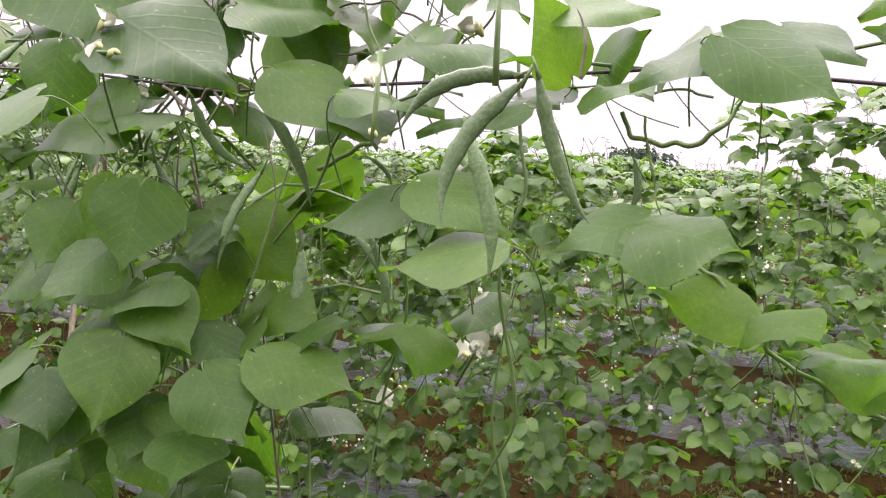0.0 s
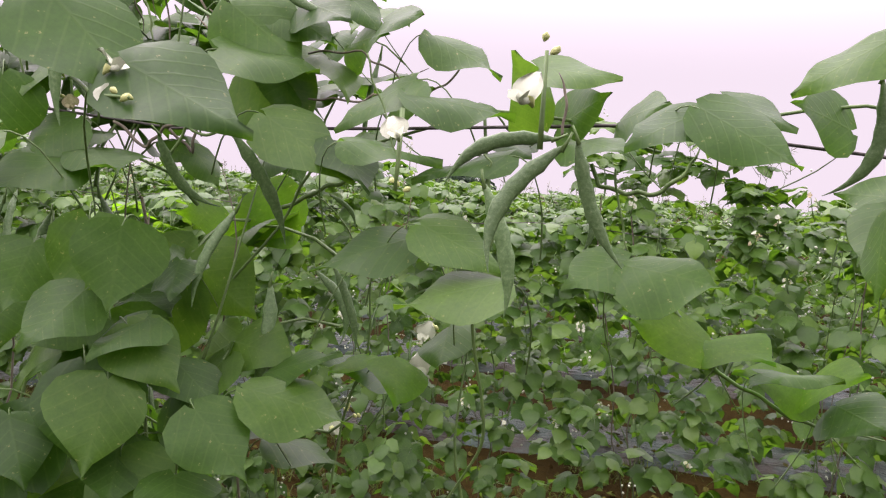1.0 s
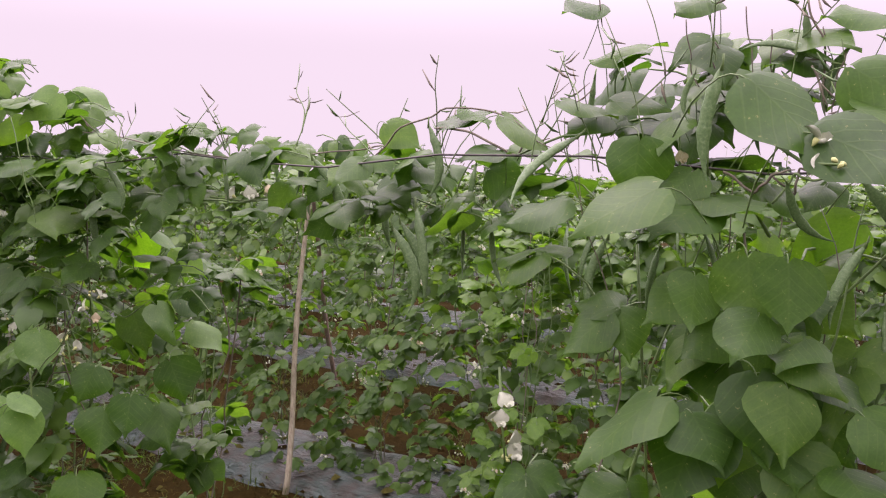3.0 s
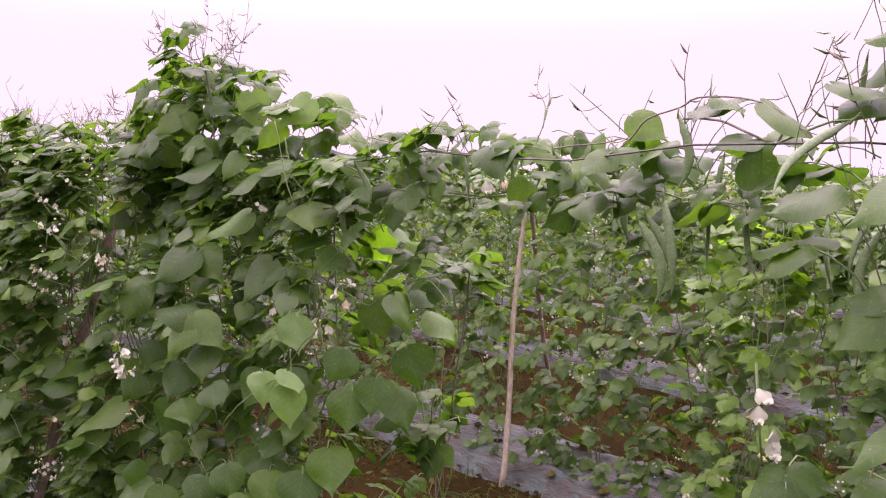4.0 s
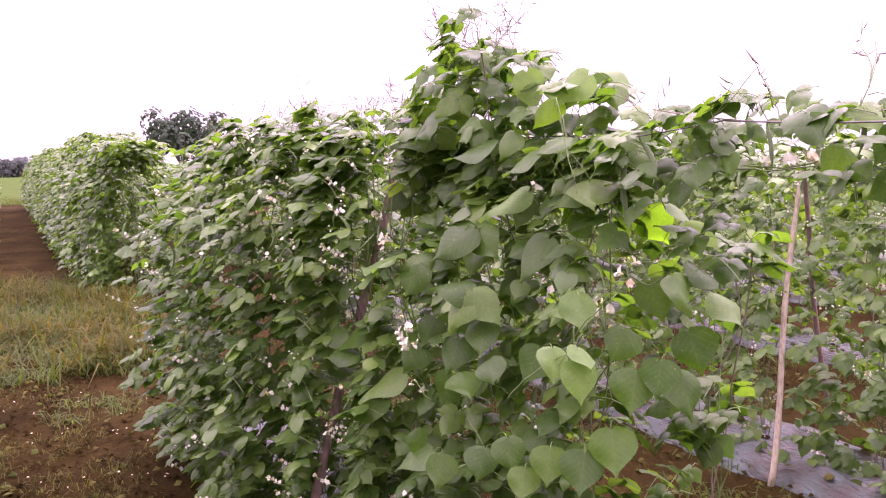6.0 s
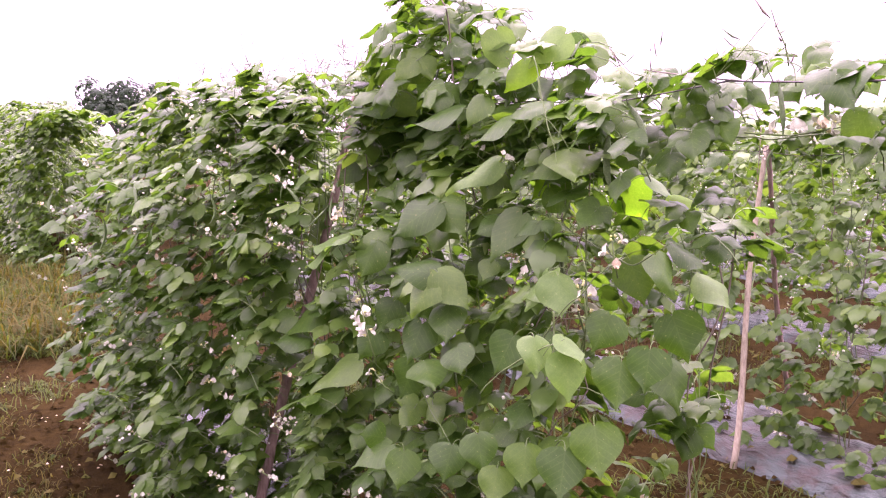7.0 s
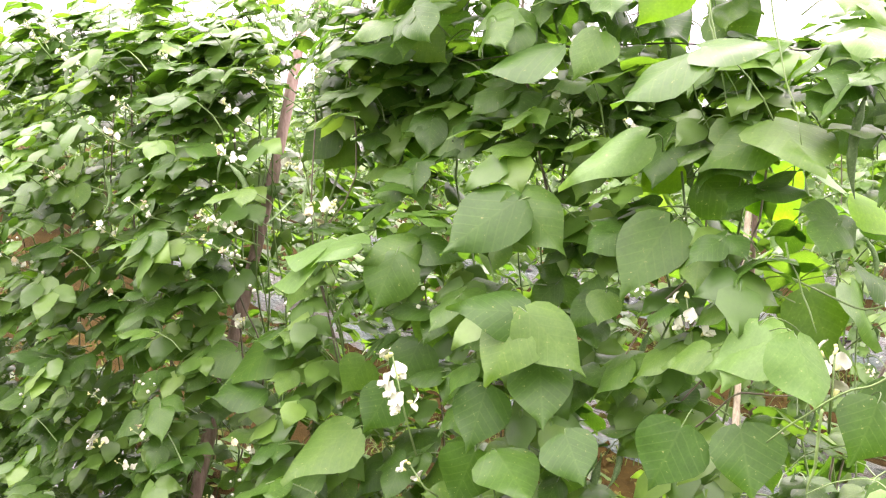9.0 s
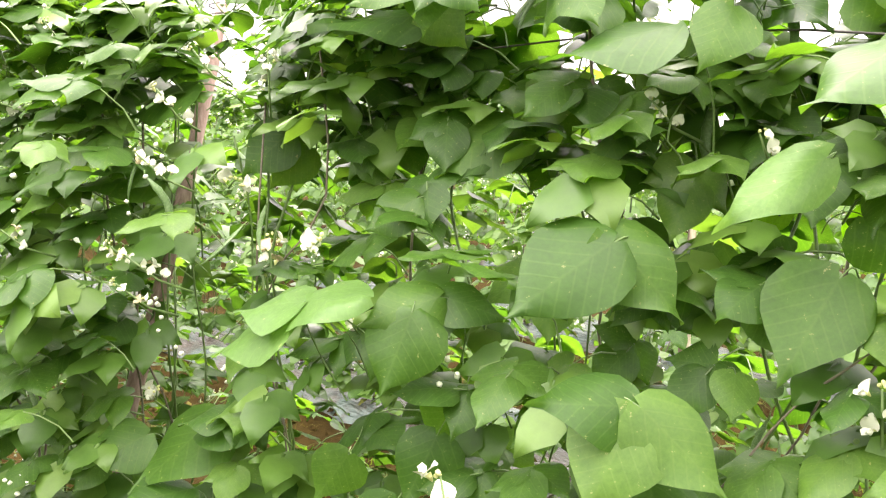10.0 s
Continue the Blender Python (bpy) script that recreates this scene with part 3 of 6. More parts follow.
def hero_leaf(plant, base, tip, normal, ratio, blade=None):
    """One leaflet that can be picked out, with its short stalk, at its own place."""
    rng = random.Random(hash_of(base))
    base, tip = Vector(base) - plant.location, Vector(tip) - plant.location
    length = (tip - base).length
    shape = Shape()
    leaflet(shape, Matrix.Identity(4), rng, 1.0, min(1.08, ratio * 1.08), rng.uniform(-0.12, 0.12), rng.uniform(0.0, 0.12), rng.uniform(0.0, 0.12), rng.uniform(0.3, 0.7), 0, True)
    lean = rng.uniform(-0.3, 0.3)
    tube(shape, smooth([(0, 0.03, -0.012), (lean * 0.1, -0.12, -0.05), (lean * 0.4, -0.26, -0.25), (lean, -0.34, -0.75), (lean * 1.5, -0.30, -1.30)], 2), [0.008] * 6 + [0.010] * 3, 5, 1, cap=False)
    me = shape.mesh("leaf", [blade or M_LEAF, M_STEM])
    return link_mesh("leaf", me, plant, axes(base, tip - base, normal, length * 1.06), "pale young leaf" if blade == M_PALE else "")


def hash_of(v):
    return int(abs(v[0] * 7919 + v[1] * 104729 + v[2] * 1299709) * 100)


def hero_pod(plant, start, end):
    start, end = Vector(start) - plant.location, Vector(end) - plant.location
    way = end - start
    rng = random.Random(hash_of(end))
    z = -way.normalized()
    y = (Vector((0, -1, 0.1)) - z * Vector((0, -1, 0.1)).dot(z)).normalized()
    turn = Matrix((y.cross(z), y, z)).transposed().to_4x4() @ pose(0, 0, 0, 0, 0, rng.choice((0, 180)) + rng.uniform(-30, 30))
    size = way.length
    link_mesh("pod", PODS[rng.randrange(7)], plant, Matrix.Translation(start) @ turn @ Matrix.Diagonal((size * 1.0, size * 0.9, size, 1)))


def flowers_at(plant, place, way, count, seed, size=0.024, old=0.1):
    # place is the middle of the flowers, past the bare part of the stalk
    start = Vector(place) - Vector(way).normalized() * (0.05 + 0.016 * count) * 0.67
    flower_cluster(plant, start - plant.location, way, random.Random(seed), count, size, old)


def vine(plant, points, radius, seed, brown=False, sway=0.02):
    rng, s, pts = random.Random(seed), Shape(), []
    for a, b in zip(points, points[1:]):
        pts += wander(Vector(a) - plant.location, Vector(b) - plant.location, rng, min(sway, 0.07 * (Vector(a) - Vector(b)).length), 3)[:-1]
    pts.append(Vector(points[-1]) - plant.location)
    line = smooth(pts, 3)
    tube(s, line, [radius * 0.68 * min(1.0, 0.3 + 2.6 * (1 - i / (len(line) - 1))) for i in range(len(line))], 6, 0)
    return part("vine", s, [M_OLD if brown else M_STEM], plant)


# ---- ground ----
def ground():
    xs = np.concatenate([[-1500, -300, -120, -70], np.linspace(-40, 12, 230), [30, 90, 300]])
    ys = np.concatenate([[-300, -90, -30, -12], np.linspace(-6, 14, 130), [25, 50, 100, 300, 900]])
    verts, faces = [], []
    for y in ys:
        for x in xs:
            near = -41 < x < 13 and -7 < y < 15
            z = 0.03 * noise.noise(Vector((x * 1.3, y * 1.3, 0))) + 0.025 * noise.noise(Vector((x * 4.1, y * 4.1, 2))) - 0.02 if near else -0.02
            verts.append((x, y, z))
    n = len(xs)
    for j in range(len(ys) - 1):
        for i in range(n - 1):
            a = j * n + i
            faces.append((a, a + 1, a + n + 1, a + n))
    s = Shape()
    s.add(verts, faces)
    ob = new("ground", s.mesh("ground", [M_SOIL]))
    tagged(ob, "red-brown bare farm soil between the bean rows", "soil", kind="structure")


ground()

ROW_Y = [0.77, 3.38, 5.85, 8.3, 10.7, 13.1]


def hole_mesh():
    """A round opening in the film: a soil mound inside a torn dark lip."""
    s, verts, faces, n = Shape(), [], [], 14
    for r, z in ((0.062, 0.0), (0.058, 0.012), (0.048, 0.006), (0.0, 0.022)):
        for k in range(n):
            a = 2 * math.pi * k / n
            w = r * (1 + 0.08 * math.sin(3 * a) + 0.05 * math.sin(5 * a))
            verts.append((math.cos(a) * w, math.sin(a) * w, z))
    for i in range(3):
        for k in range(n):
            j = (k + 1) % n
            faces.append((i * n + k, i * n + j, (i + 1) * n + j, (i + 1) * n + k))
    s.add(verts, faces[:n * 2], 0)
    s.add(verts, faces[n * 2:], 1)
    return s.mesh("planting_hole", [M_LIP, M_SOIL])


HOLE = hole_mesh()


def mulch(row, x0, x1, half):
    """A raised bed under thin silver plastic film, wrinkled, its edges held by soil."""
    s, verts, faces = Shape(), [], []
    nx, ny = int((x1 - x0) / 0.06), 14
    for i in range(nx + 1):
        x = x0 + (x1 - x0) * i / nx
        for j in range(ny + 1):
            v = -1 + 2 * j / ny
            edge = half * (1 + 0.16 * noise.noise(Vector((x * 1.1, row, 5 + (v > 0)))) + 0.08 * noise.noise(Vector((x * 4.7, row, 9 + (v > 0)))))
            z = 0.09 * (1 - v ** 4) + 0.03 * noise.noise(Vector((x * 4, v * 5, row))) + 0.014 * noise.noise(Vector((x * 14, v * 8, row)))
            verts.append((x, row + v * edge, max(z, -0.035) if abs(v) < 0.99 else -0.04))
    for i in range(nx):
        for j in range(ny):
            a = i * (ny + 1) + j
            faces.append((a, a + ny + 1, a + ny + 2, a + 1))
    s.add(verts, faces)
    film = thing("mulch_film", (0, 0, 0), "wrinkled silver plastic mulch film over the raised bed", "mulch film", "mulch films")
    part("sheet", s, [M_MULCH], film)
    rng = random.Random(int(row * 100))
    x = x0 + 0.3
    while x < x1:
        link_mesh("planting_hole", HOLE, film, Matrix.Translation((x + rng.uniform(-0.06, 0.06), row + rng.uniform(-0.14, 0.04), 0.088)) @ pose(0, 0, 0, rng.uniform(-8, 8), 0, rng.uniform(0, 360)) @ Matrix.Diagonal((rng.uniform(0.9, 1.3), rng.uniform(0.7, 1.1), 1, 1)), "burnt planting hole with bare soil")
        x += rng.uniform(0.42, 0.6)


for k, y in enumerate(ROW_Y):
    mulch(y, -5.9 if k == 0 else -11, 6, 0.33 if k == 0 else 0.40)


# ---- trellis: posts and wires ----
def pole(foot, head, radius, seed, label, wood):
    """A thin weathered bamboo pole with swollen joints and a cut top."""
    rng = random.Random(seed)
    ob = thing("trellis_pole", foot, label, "pole", "trellis poles")
    way = Vector(head) - Vector(foot)
    n = 22
    pts, radii = [], []
    for i in range(n + 1):
        s = i / n
        pts.append(way * s + Vector((0.012 * math.sin(5 * s + seed), 0.010 * math.sin(7 * s + seed), 0)))
        radii.append(radius * (1.05 - 0.25 * s) * (1.13 if i % 4 == 0 else 1.0) * rng.uniform(0.95, 1.05))
    pts[0] = Vector((0, 0, -0.08))
    body = Shape()
    tube(body, pts, radii, 10, 0)
    part("shaft", body, [wood], ob)
    knot = Shape()
    at = way * 0.97
    tube(knot, [at + Vector((math.cos(a) * radius * 1.1, math.sin(a) * radius * 1.1, 0.004 * a)) for a in [0.5 * k for k in range(30)]], 0.002, 4, 0)
    part("wire_tie", knot, [M_WIRE], ob, "rusty wire tie")
    return ob


pole((-3.49, 2.93, 0), (-3.77, 3.45, 1.64), 0.016, 1, "pale weathered bamboo pole standing in the second row", M_POLE)
pole((-3.95, 4.02, 0), (-3.80, 3.50, 1.63), 0.016, 2, "grey leaning bamboo pole propping the second row", M_POLE_DARK)
pole((-3.87, 0.48, 0), (-4.19, 1.16, 1.92), 0.021, 3, "brown leaning wooden pole inside the bean hedge", M_POLE_DARK)


def wire(row, x0, x1, z, seed, dip=0.03, back=0.0):
    rng, s = random.Random(seed), Shape()
    n = int((x1 - x0) / 0.25)
    pts = [(x0 + (x1 - x0) * i / n, row + back * min(1, max(0, (-1.3 - (x0 + (x1 - x0) * i / n)) / 1.2)) + 0.01 * math.sin(i * 1.7 + seed), z - dip * math.sin(i * 0.9) ** 2) for i in range(n + 1)]
    tube(s, pts, 0.0018, 5, 0)
    ob = new("trellis_wire", s.mesh("trellis_wire", [M_WIRE]))
    tagged(ob, "dark rusty wire stretched along the trellis row", "wire", "trellis wires")


wire(0.74, -3.7, 5, 1.80, 1, 0.03, 0.25)
for k, y in enumerate(ROW_Y[1:3]):
    wire(y, -10, 6, 1.62, 3 + k)

# ---- row nearest the path: dense hedge, a gap under the wire, one narrow plant ----
NEAR = "leafy climbing bean plant with white flowers on the trellis"
ROW = ROW_Y[0]
bush = bean_plant(-2.84, -2.46, ROW + 0.32, 0.22, 0.10, 1.80, 175, 200, "broad bushy bean plant with large leaves and white flowers", 3, 6, 2, (0.062, 0.092), young=0.0, tilt=1.3, skirt=24, skirt_y=-0.15, filler=150)
bean_plant(-3.38, -2.79, ROW + 0.26, 0.25, 0.08, 1.82, 225, 201, NEAR, 8, 6, 5, (0.062, 0.094), tilt=1.4, skirt=40, skirt_y=-0.28, filler=120)
bean_plant(-2.63, -2.36, ROW + 0.72, 0.13, 0.10, 1.45, 40, 207, NEAR, 2, 4, 0, (0.065, 0.09), young=0.0, skirt=10, skirt_y=-0.3)
x = -3.38
for i, (wide, top, half, count, back) in enumerate([(0.36, 1.86, 0.27, 220, 0.13), (0.38, 1.86, 0.33, 230, 0.08), (0.44, 1.88, 0.45, 250, 0.03), (0.55, 1.87, 0.50, 270, 0), (0.75, 1.84, 0.54, 290, 0)]):
    bean_plant(x - wide, x, ROW + back, half, 0.04, top, count, 202 + i, NEAR, 17, 5, 12, (0.058, 0.092), thin=0.0, tilt=2.1, skirt=60, skirt_y=-half * 0.85, filler=280, blossoms=26)
    x -= wide
far_row(-5.6, -4.0, ROW + 0.28, 0.16, 0.05, 1.5, 110, 350, (0.06, 0.09), 0.8, 0, 0.02)
narrow = bean_plant(-0.90, -0.56, ROW + 0.0, 0.10, 0.35, 1.70, 34, 210, "narrow bean plant with large leaves and many pods", 2, 6, 2)
bean_plant(1.5, 2.3, ROW, 0.34, 0.10, 1.75, 160, 211, NEAR, 3, 4, 3)
far_row(2.3, 7, ROW, 0.42, 0.05, 1.75, 150, 301, (0.085, 0.12), 1.6, 6)

# ---- vines along the wire ----
wire_vine = thing("bean_vine", (0.2, 0.74, 0), "bean vine twining along the wire with hanging green pods", "bean vine", "bean vines on the wire")
gap_vine = thing("bean_vine", (-1.45, 0.85, 0), "bean vine along the wire with drooping leaves and pods", "bean vine", "bean vines on the wire")
vine(wire_vine, [(-0.605, 0.764, 1.538), (-0.451, 0.719, 1.732), (-0.274, 0.743, 1.808), (0.085, 0.734, 1.828), (0.400, 0.761, 1.833), (0.804, 0.751, 1.868), (1.345, 0.761, 1.865)], 0.0026, 41, False, 0.035)
vine(wire_vine, [(-0.274, 0.743, 1.804), (-0.251, 0.721, 1.687), (-0.265, 0.707, 1.595), (-0.250, 0.731, 1.462), (-0.308, 0.774, 1.326)], 0.0028, 47, False, 0.006)
vine(wire_vine, [(-0.275, 0.854, 0.339), (-0.285, 0.852, 0.789), (-0.250, 0.778, 1.238), (-0.274, 0.770, 1.598)], 0.004, 48, False, 0.03)
vine(gap_vine, [(-1.398, 0.807, 1.750), (-1.267, 0.803, 1.845), (-1.088, 0.784, 1.870), (-0.922, 0.769, 1.795)], 0.0024, 53, True, 0.03)
vine(gap_vine, [(-2.071, 0.898, 1.707), (-2.035, 0.988, 1.695), (-1.962, 1.079, 1.684), (-1.756, 1.124, 1.704)], 0.003, 54, False, 0.005)
for k in range(9):
    rngv = random.Random(70 + k)
    fx = -0.82 + 0.05 * k
    vine(narrow, [(-0.70 + rngv.uniform(-0.05, 0.05), 0.75, 0.05), (fx + rngv.uniform(-0.04, 0.04), 0.72, 0.9), (fx, 0.74 + rngv.uniform(-0.05, 0.05), 1.45), (fx + rngv.uniform(-0.12, 0.12), 0.75, 1.74 + rngv.uniform(-0.1, 0.12))], rngv.uniform(0.0018, 0.0032), 71 + k, k % 3 == 0, 0.035)


def canopy(plant, x0, x1, y0, y1, z0, z1, leaves, pods, seed, size=(0.07, 0.105)):
    """Leaves and pods that hang along the wire."""
    rng = random.Random(seed)
    for i in range(leaves):
        place = Vector((rng.uniform(x0, x1), rng.uniform(y0, y1), z0 + (z1 - z0) * rng.random() ** 0.7)) - plant.location
        link_mesh("leaf", LEAVES[rng.randrange(12)], plant, leaf_pose(rng, place, (rng.gauss(0, 0.5), -0.7, 0.2), rng.uniform(*size), 1.1))
    for i in range(pods):
        place = Vector((rng.uniform(x0, x1), rng.uniform(y0, y1), rng.uniform(z0, z1))) - plant.location
        link_mesh("pod", PODS[rng.randrange(7)], plant, Matrix.Translation(place) @ pose(0, 0, 0, rng.uniform(-12, 12), rng.uniform(-12, 12), rng.uniform(0, 360)) @ Matrix.Scale(rng.uniform(0.10, 0.16), 4))


canopy(gap_vine, -1.66, -1.0, 0.77, 1.10, 1.68, 1.82, 46, 5, 61, (0.05, 0.078))
canopy(gap_vine, -2.30, -2.02, 0.80, 1.15, 1.68, 1.84, 24, 3, 64, (0.05, 0.078))
canopy(gap_vine, -2.02, -1.66, 0.84, 1.15, 1.78, 1.86, 18, 1, 65, (0.05, 0.07))
canopy(wire_vine, 0.12, 1.5, 0.76, 0.9, 1.74, 1.86, 14, 3, 62, (0.06, 0.09))
canopy(narrow, -0.92, -0.42, 0.74, 0.98, 1.70, 1.96, 34, 5, 63, (0.055, 0.085))
for k in range(7):
    spire(gap_vine, Vector((-2.1 + 0.18 * k, 0.85, 1.78)) - gap_vine.location, random.Random(80 + k), 0.06 + 0.025 * (k % 4), 4)
for k in range(5):
    spire(narrow, Vector((-0.86 + 0.077 * k, 0.72, 1.77)) - narrow.location, random.Random(90 + k), 0.16 + 0.05 * (k % 4), 5)
for k in range(7):
    spire(bush, Vector((-3.26 + 0.065 * k, 0.90, 1.94 + 0.03 * (k % 3))) - bush.location, random.Random(100 + k), 0.38 - 0.07 * (k % 3), 10)
# the bush climbs to a point over the trellis
rngc = random.Random(12)
for k in range(50):
    up = rngc.random() ** 1.3
    turn, wide = rngc.uniform(0, 6.28), (0.38 - 0.26 * up) * rngc.uniform(0.4, 1.0)
    place = Vector((-3.10 + math.cos(turn) * wide, 0.90 + math.sin(turn) * wide * 0.8, 1.80 + 0.44 * up))
    link_mesh("leaf", LEAVES[rngc.randrange(12)], bush, leaf_pose(rngc, place - bush.location, (math.cos(turn), math.sin(turn), 0.2), rngc.uniform(0.075, 0.10) * (1 - 0.35 * up), 0.9))
vine(bush, [(-2.865, 0.959, 1.315), (-2.948, 0.894, 1.760), (-2.932, 0.855, 2.029), (-2.966, 0.830, 2.189)], 0.004, 131, True, 0.02)

# the roof of leaves that slopes from the peak to the wire
for k in range(130):
    px = rngc.uniform(-3.85, -2.05)
    roof = 2.16 - 0.27 * (-3.08 - px) if px < -3.08 else 2.16 - 0.40 * (px + 3.08)
    place = Vector((px, rngc.uniform(0.88, 1.16), roof - 0.34 * rngc.random() ** 1.5))
    link_mesh("leaf", LEAVES[rngc.randrange(12)], bush, leaf_pose(rngc, place - bush.location, (rngc.gauss(0, 0.5), -0.8, 0.2), rngc.uniform(0.055, 0.085), 1.5))

# ---- leaves and pods that can be picked out ----

hero_leaf(narrow, (-0.612, 0.515, 1.866), (-0.525, 0.527, 1.783), (0.626, -0.535, 0.574), 0.88)
hero_leaf(narrow, (-0.543, 0.517, 1.811), (-0.435, 0.520, 1.763), (0.340, -0.602, 0.719), 0.88)
hero_leaf(narrow, (-0.716, 0.567, 1.496), (-0.787, 0.499, 1.424), (-0.435, -0.397, 0.805), 0.88)
hero_leaf(narrow, (-0.663, 0.586, 1.480), (-0.687, 0.527, 1.379), (-0.152, -0.844, 0.517), 0.88)
hero_leaf(narrow, (-0.600, 0.565, 1.538), (-0.578, 0.532, 1.453), (0.203, -0.888, 0.400), 1.05)
hero_leaf(narrow, (-0.561, 0.569, 1.455), (-0.512, 0.544, 1.399), (0.070, -0.882, 0.464), 1.05)
hero_leaf(narrow, (-0.550, 0.657, 1.496), (-0.501, 0.632, 1.432), (0.141, -0.881, 0.447), 0.88)
hero_leaf(narrow, (-0.694, 0.651, 1.637), (-0.750, 0.608, 1.582), (0.024, -0.798, 0.606), 0.88)
hero_leaf(narrow, (-0.623, 0.595, 1.671), (-0.611, 0.573, 1.586), (0.238, -0.933, 0.279), 0.97)
hero_leaf(narrow, (-0.653, 0.635, 1.590), (-0.699, 0.597, 1.541), (-0.007, -0.779, 0.626), 0.88)
hero_leaf(narrow, (-0.611, 0.618, 1.572), (-0.557, 0.604, 1.518), (0.096, -0.936, 0.333), 0.92)
hero_leaf(narrow, (-0.632, 0.625, 1.420), (-0.625, 0.563, 1.384), (0.234, -0.468, 0.851), 1.05)
hero_leaf(narrow, (-0.782, 0.661, 1.812), (-0.786, 0.645, 1.733), (0.393, -0.907, 0.156), 0.99)
hero_leaf(narrow, (-0.722, 0.699, 1.772), (-0.750, 0.648, 1.726), (0.130, -0.702, 0.695), 0.88)
hero_leaf(narrow, (-0.733, 0.592, 1.750), (-0.820, 0.536, 1.698), (-0.104, -0.587, 0.801), 0.88)
hero_leaf(narrow, (-0.888, 0.664, 1.732), (-0.956, 0.610, 1.697), (-0.057, -0.489, 0.867), 0.88)
hero_leaf(narrow, (-0.536, 0.882, 1.704), (-0.619, 0.850, 1.647), (-0.064, -0.826, 0.561), 0.88, M_BACKLIT)
hero_leaf(narrow, (-0.530, 0.676, 1.895), (-0.450, 0.677, 1.840), (0.341, -0.821, 0.459), 0.88)
hero_leaf(narrow, (-0.520, 0.714, 1.837), (-0.460, 0.711, 1.760), (0.221, -0.950, 0.217), 0.88)
hero_leaf(narrow, (-0.461, 0.711, 1.905), (-0.405, 0.673, 1.885), (-0.211, -0.663, 0.713), 0.88)
hero_leaf(narrow, (-0.916, 0.712, 1.873), (-0.842, 0.720, 1.851), (0.302, -0.300, 0.901), 0.88)
hero_leaf(narrow, (-0.869, 0.749, 1.854), (-0.898, 0.689, 1.825), (0.194, -0.498, 0.848), 0.88)
hero_leaf(narrow, (-1.032, 0.749, 1.855), (-0.961, 0.776, 1.804), (0.618, -0.203, 0.759), 0.88)
hero_leaf(narrow, (-0.847, 0.730, 1.872), (-0.770, 0.734, 1.863), (0.123, -0.470, 0.876), 0.88)
hero_leaf(narrow, (-0.754, 0.714, 1.842), (-0.757, 0.659, 1.801), (-0.303, -0.556, 0.774), 0.88)
hero_leaf(narrow, (-0.874, 0.727, 1.933), (-0.786, 0.745, 1.960), (-0.135, -0.567, 0.810), 0.58)
hero_leaf(narrow, (-0.516, 0.798, 1.978), (-0.574, 0.752, 1.980), (0.375, -0.437, 0.818), 0.88)
hero_leaf(narrow, (-0.709, 0.706, 2.002), (-0.735, 0.648, 1.974), (0.194, -0.498, 0.848), 0.88)
hero_leaf(narrow, (-0.883, 0.751, 2.014), (-0.906, 0.688, 1.995), (0.323, -0.379, 0.868), 0.88)
hero_leaf(narrow, (-0.556, 0.599, 1.583), (-0.574, 0.536, 1.560), (0.010, -0.362, 0.936), 0.88)
hero_leaf(narrow, (-0.576, 0.577, 1.669), (-0.565, 0.545, 1.600), (0.542, -0.719, 0.432), 1.05)
hero_leaf(narrow, (-0.684, 0.596, 1.644), (-0.673, 0.548, 1.590), (0.645, -0.496, 0.586), 0.92)
hero_leaf(narrow, (-0.602, 0.562, 1.608), (-0.615, 0.501, 1.567), (0.247, -0.575, 0.776), 0.88)
hero_leaf(narrow, (-0.564, 0.548, 1.532), (-0.558, 0.511, 1.464), (0.541, -0.720, 0.442), 1.05)
hero_leaf(narrow, (-0.569, 0.582, 1.577), (-0.510, 0.570, 1.530), (0.422, -0.600, 0.672), 0.88)
hero_leaf(narrow, (-0.539, 0.619, 1.538), (-0.477, 0.600, 1.503), (0.413, -0.259, 0.878), 0.88)
hero_leaf(narrow, (-0.488, 0.567, 1.510), (-0.428, 0.547, 1.466), (0.300, -0.661, 0.694), 0.88)
hero_leaf(narrow, (-0.573, 0.586, 1.469), (-0.549, 0.533, 1.426), (0.407, -0.455, 0.788), 1.05)
hero_leaf(narrow, (-0.667, 0.550, 1.486), (-0.621, 0.514, 1.442), (0.297, -0.555, 0.779), 1.00)
hero_leaf(narrow, (-0.638, 0.606, 1.439), (-0.631, 0.538, 1.417), (-0.160, -0.313, 0.941), 0.88, M_BACKLIT)
hero_leaf(narrow, (-0.506, 0.570, 1.446), (-0.473, 0.515, 1.430), (0.089, -0.233, 0.965), 1.02)
hero_leaf(narrow, (-0.453, 0.602, 1.525), (-0.361, 0.619, 1.508), (0.221, -0.331, 0.916), 0.88)
hero_leaf(narrow, (-0.458, 0.656, 1.529), (-0.390, 0.652, 1.559), (-0.398, -0.290, 0.872), 0.80)
hero_leaf(narrow, (-0.490, 0.686, 1.459), (-0.424, 0.663, 1.468), (-0.142, -0.014, 0.985), 0.44)
hero_leaf(narrow, (-0.476, 0.714, 1.444), (-0.395, 0.725, 1.430), (0.168, 0.016, 0.990), 0.88)
hero_leaf(narrow, (-0.619, 0.671, 1.592), (-0.561, 0.640, 1.578), (-0.038, -0.480, 0.879), 0.88)
hero_leaf(narrow, (-0.568, 0.669, 1.632), (-0.547, 0.615, 1.604), (-0.246, -0.508, 0.828), 0.88)
hero_leaf(narrow, (-0.613, 0.723, 1.637), (-0.567, 0.683, 1.607), (0.412, -0.189, 0.891), 0.88)
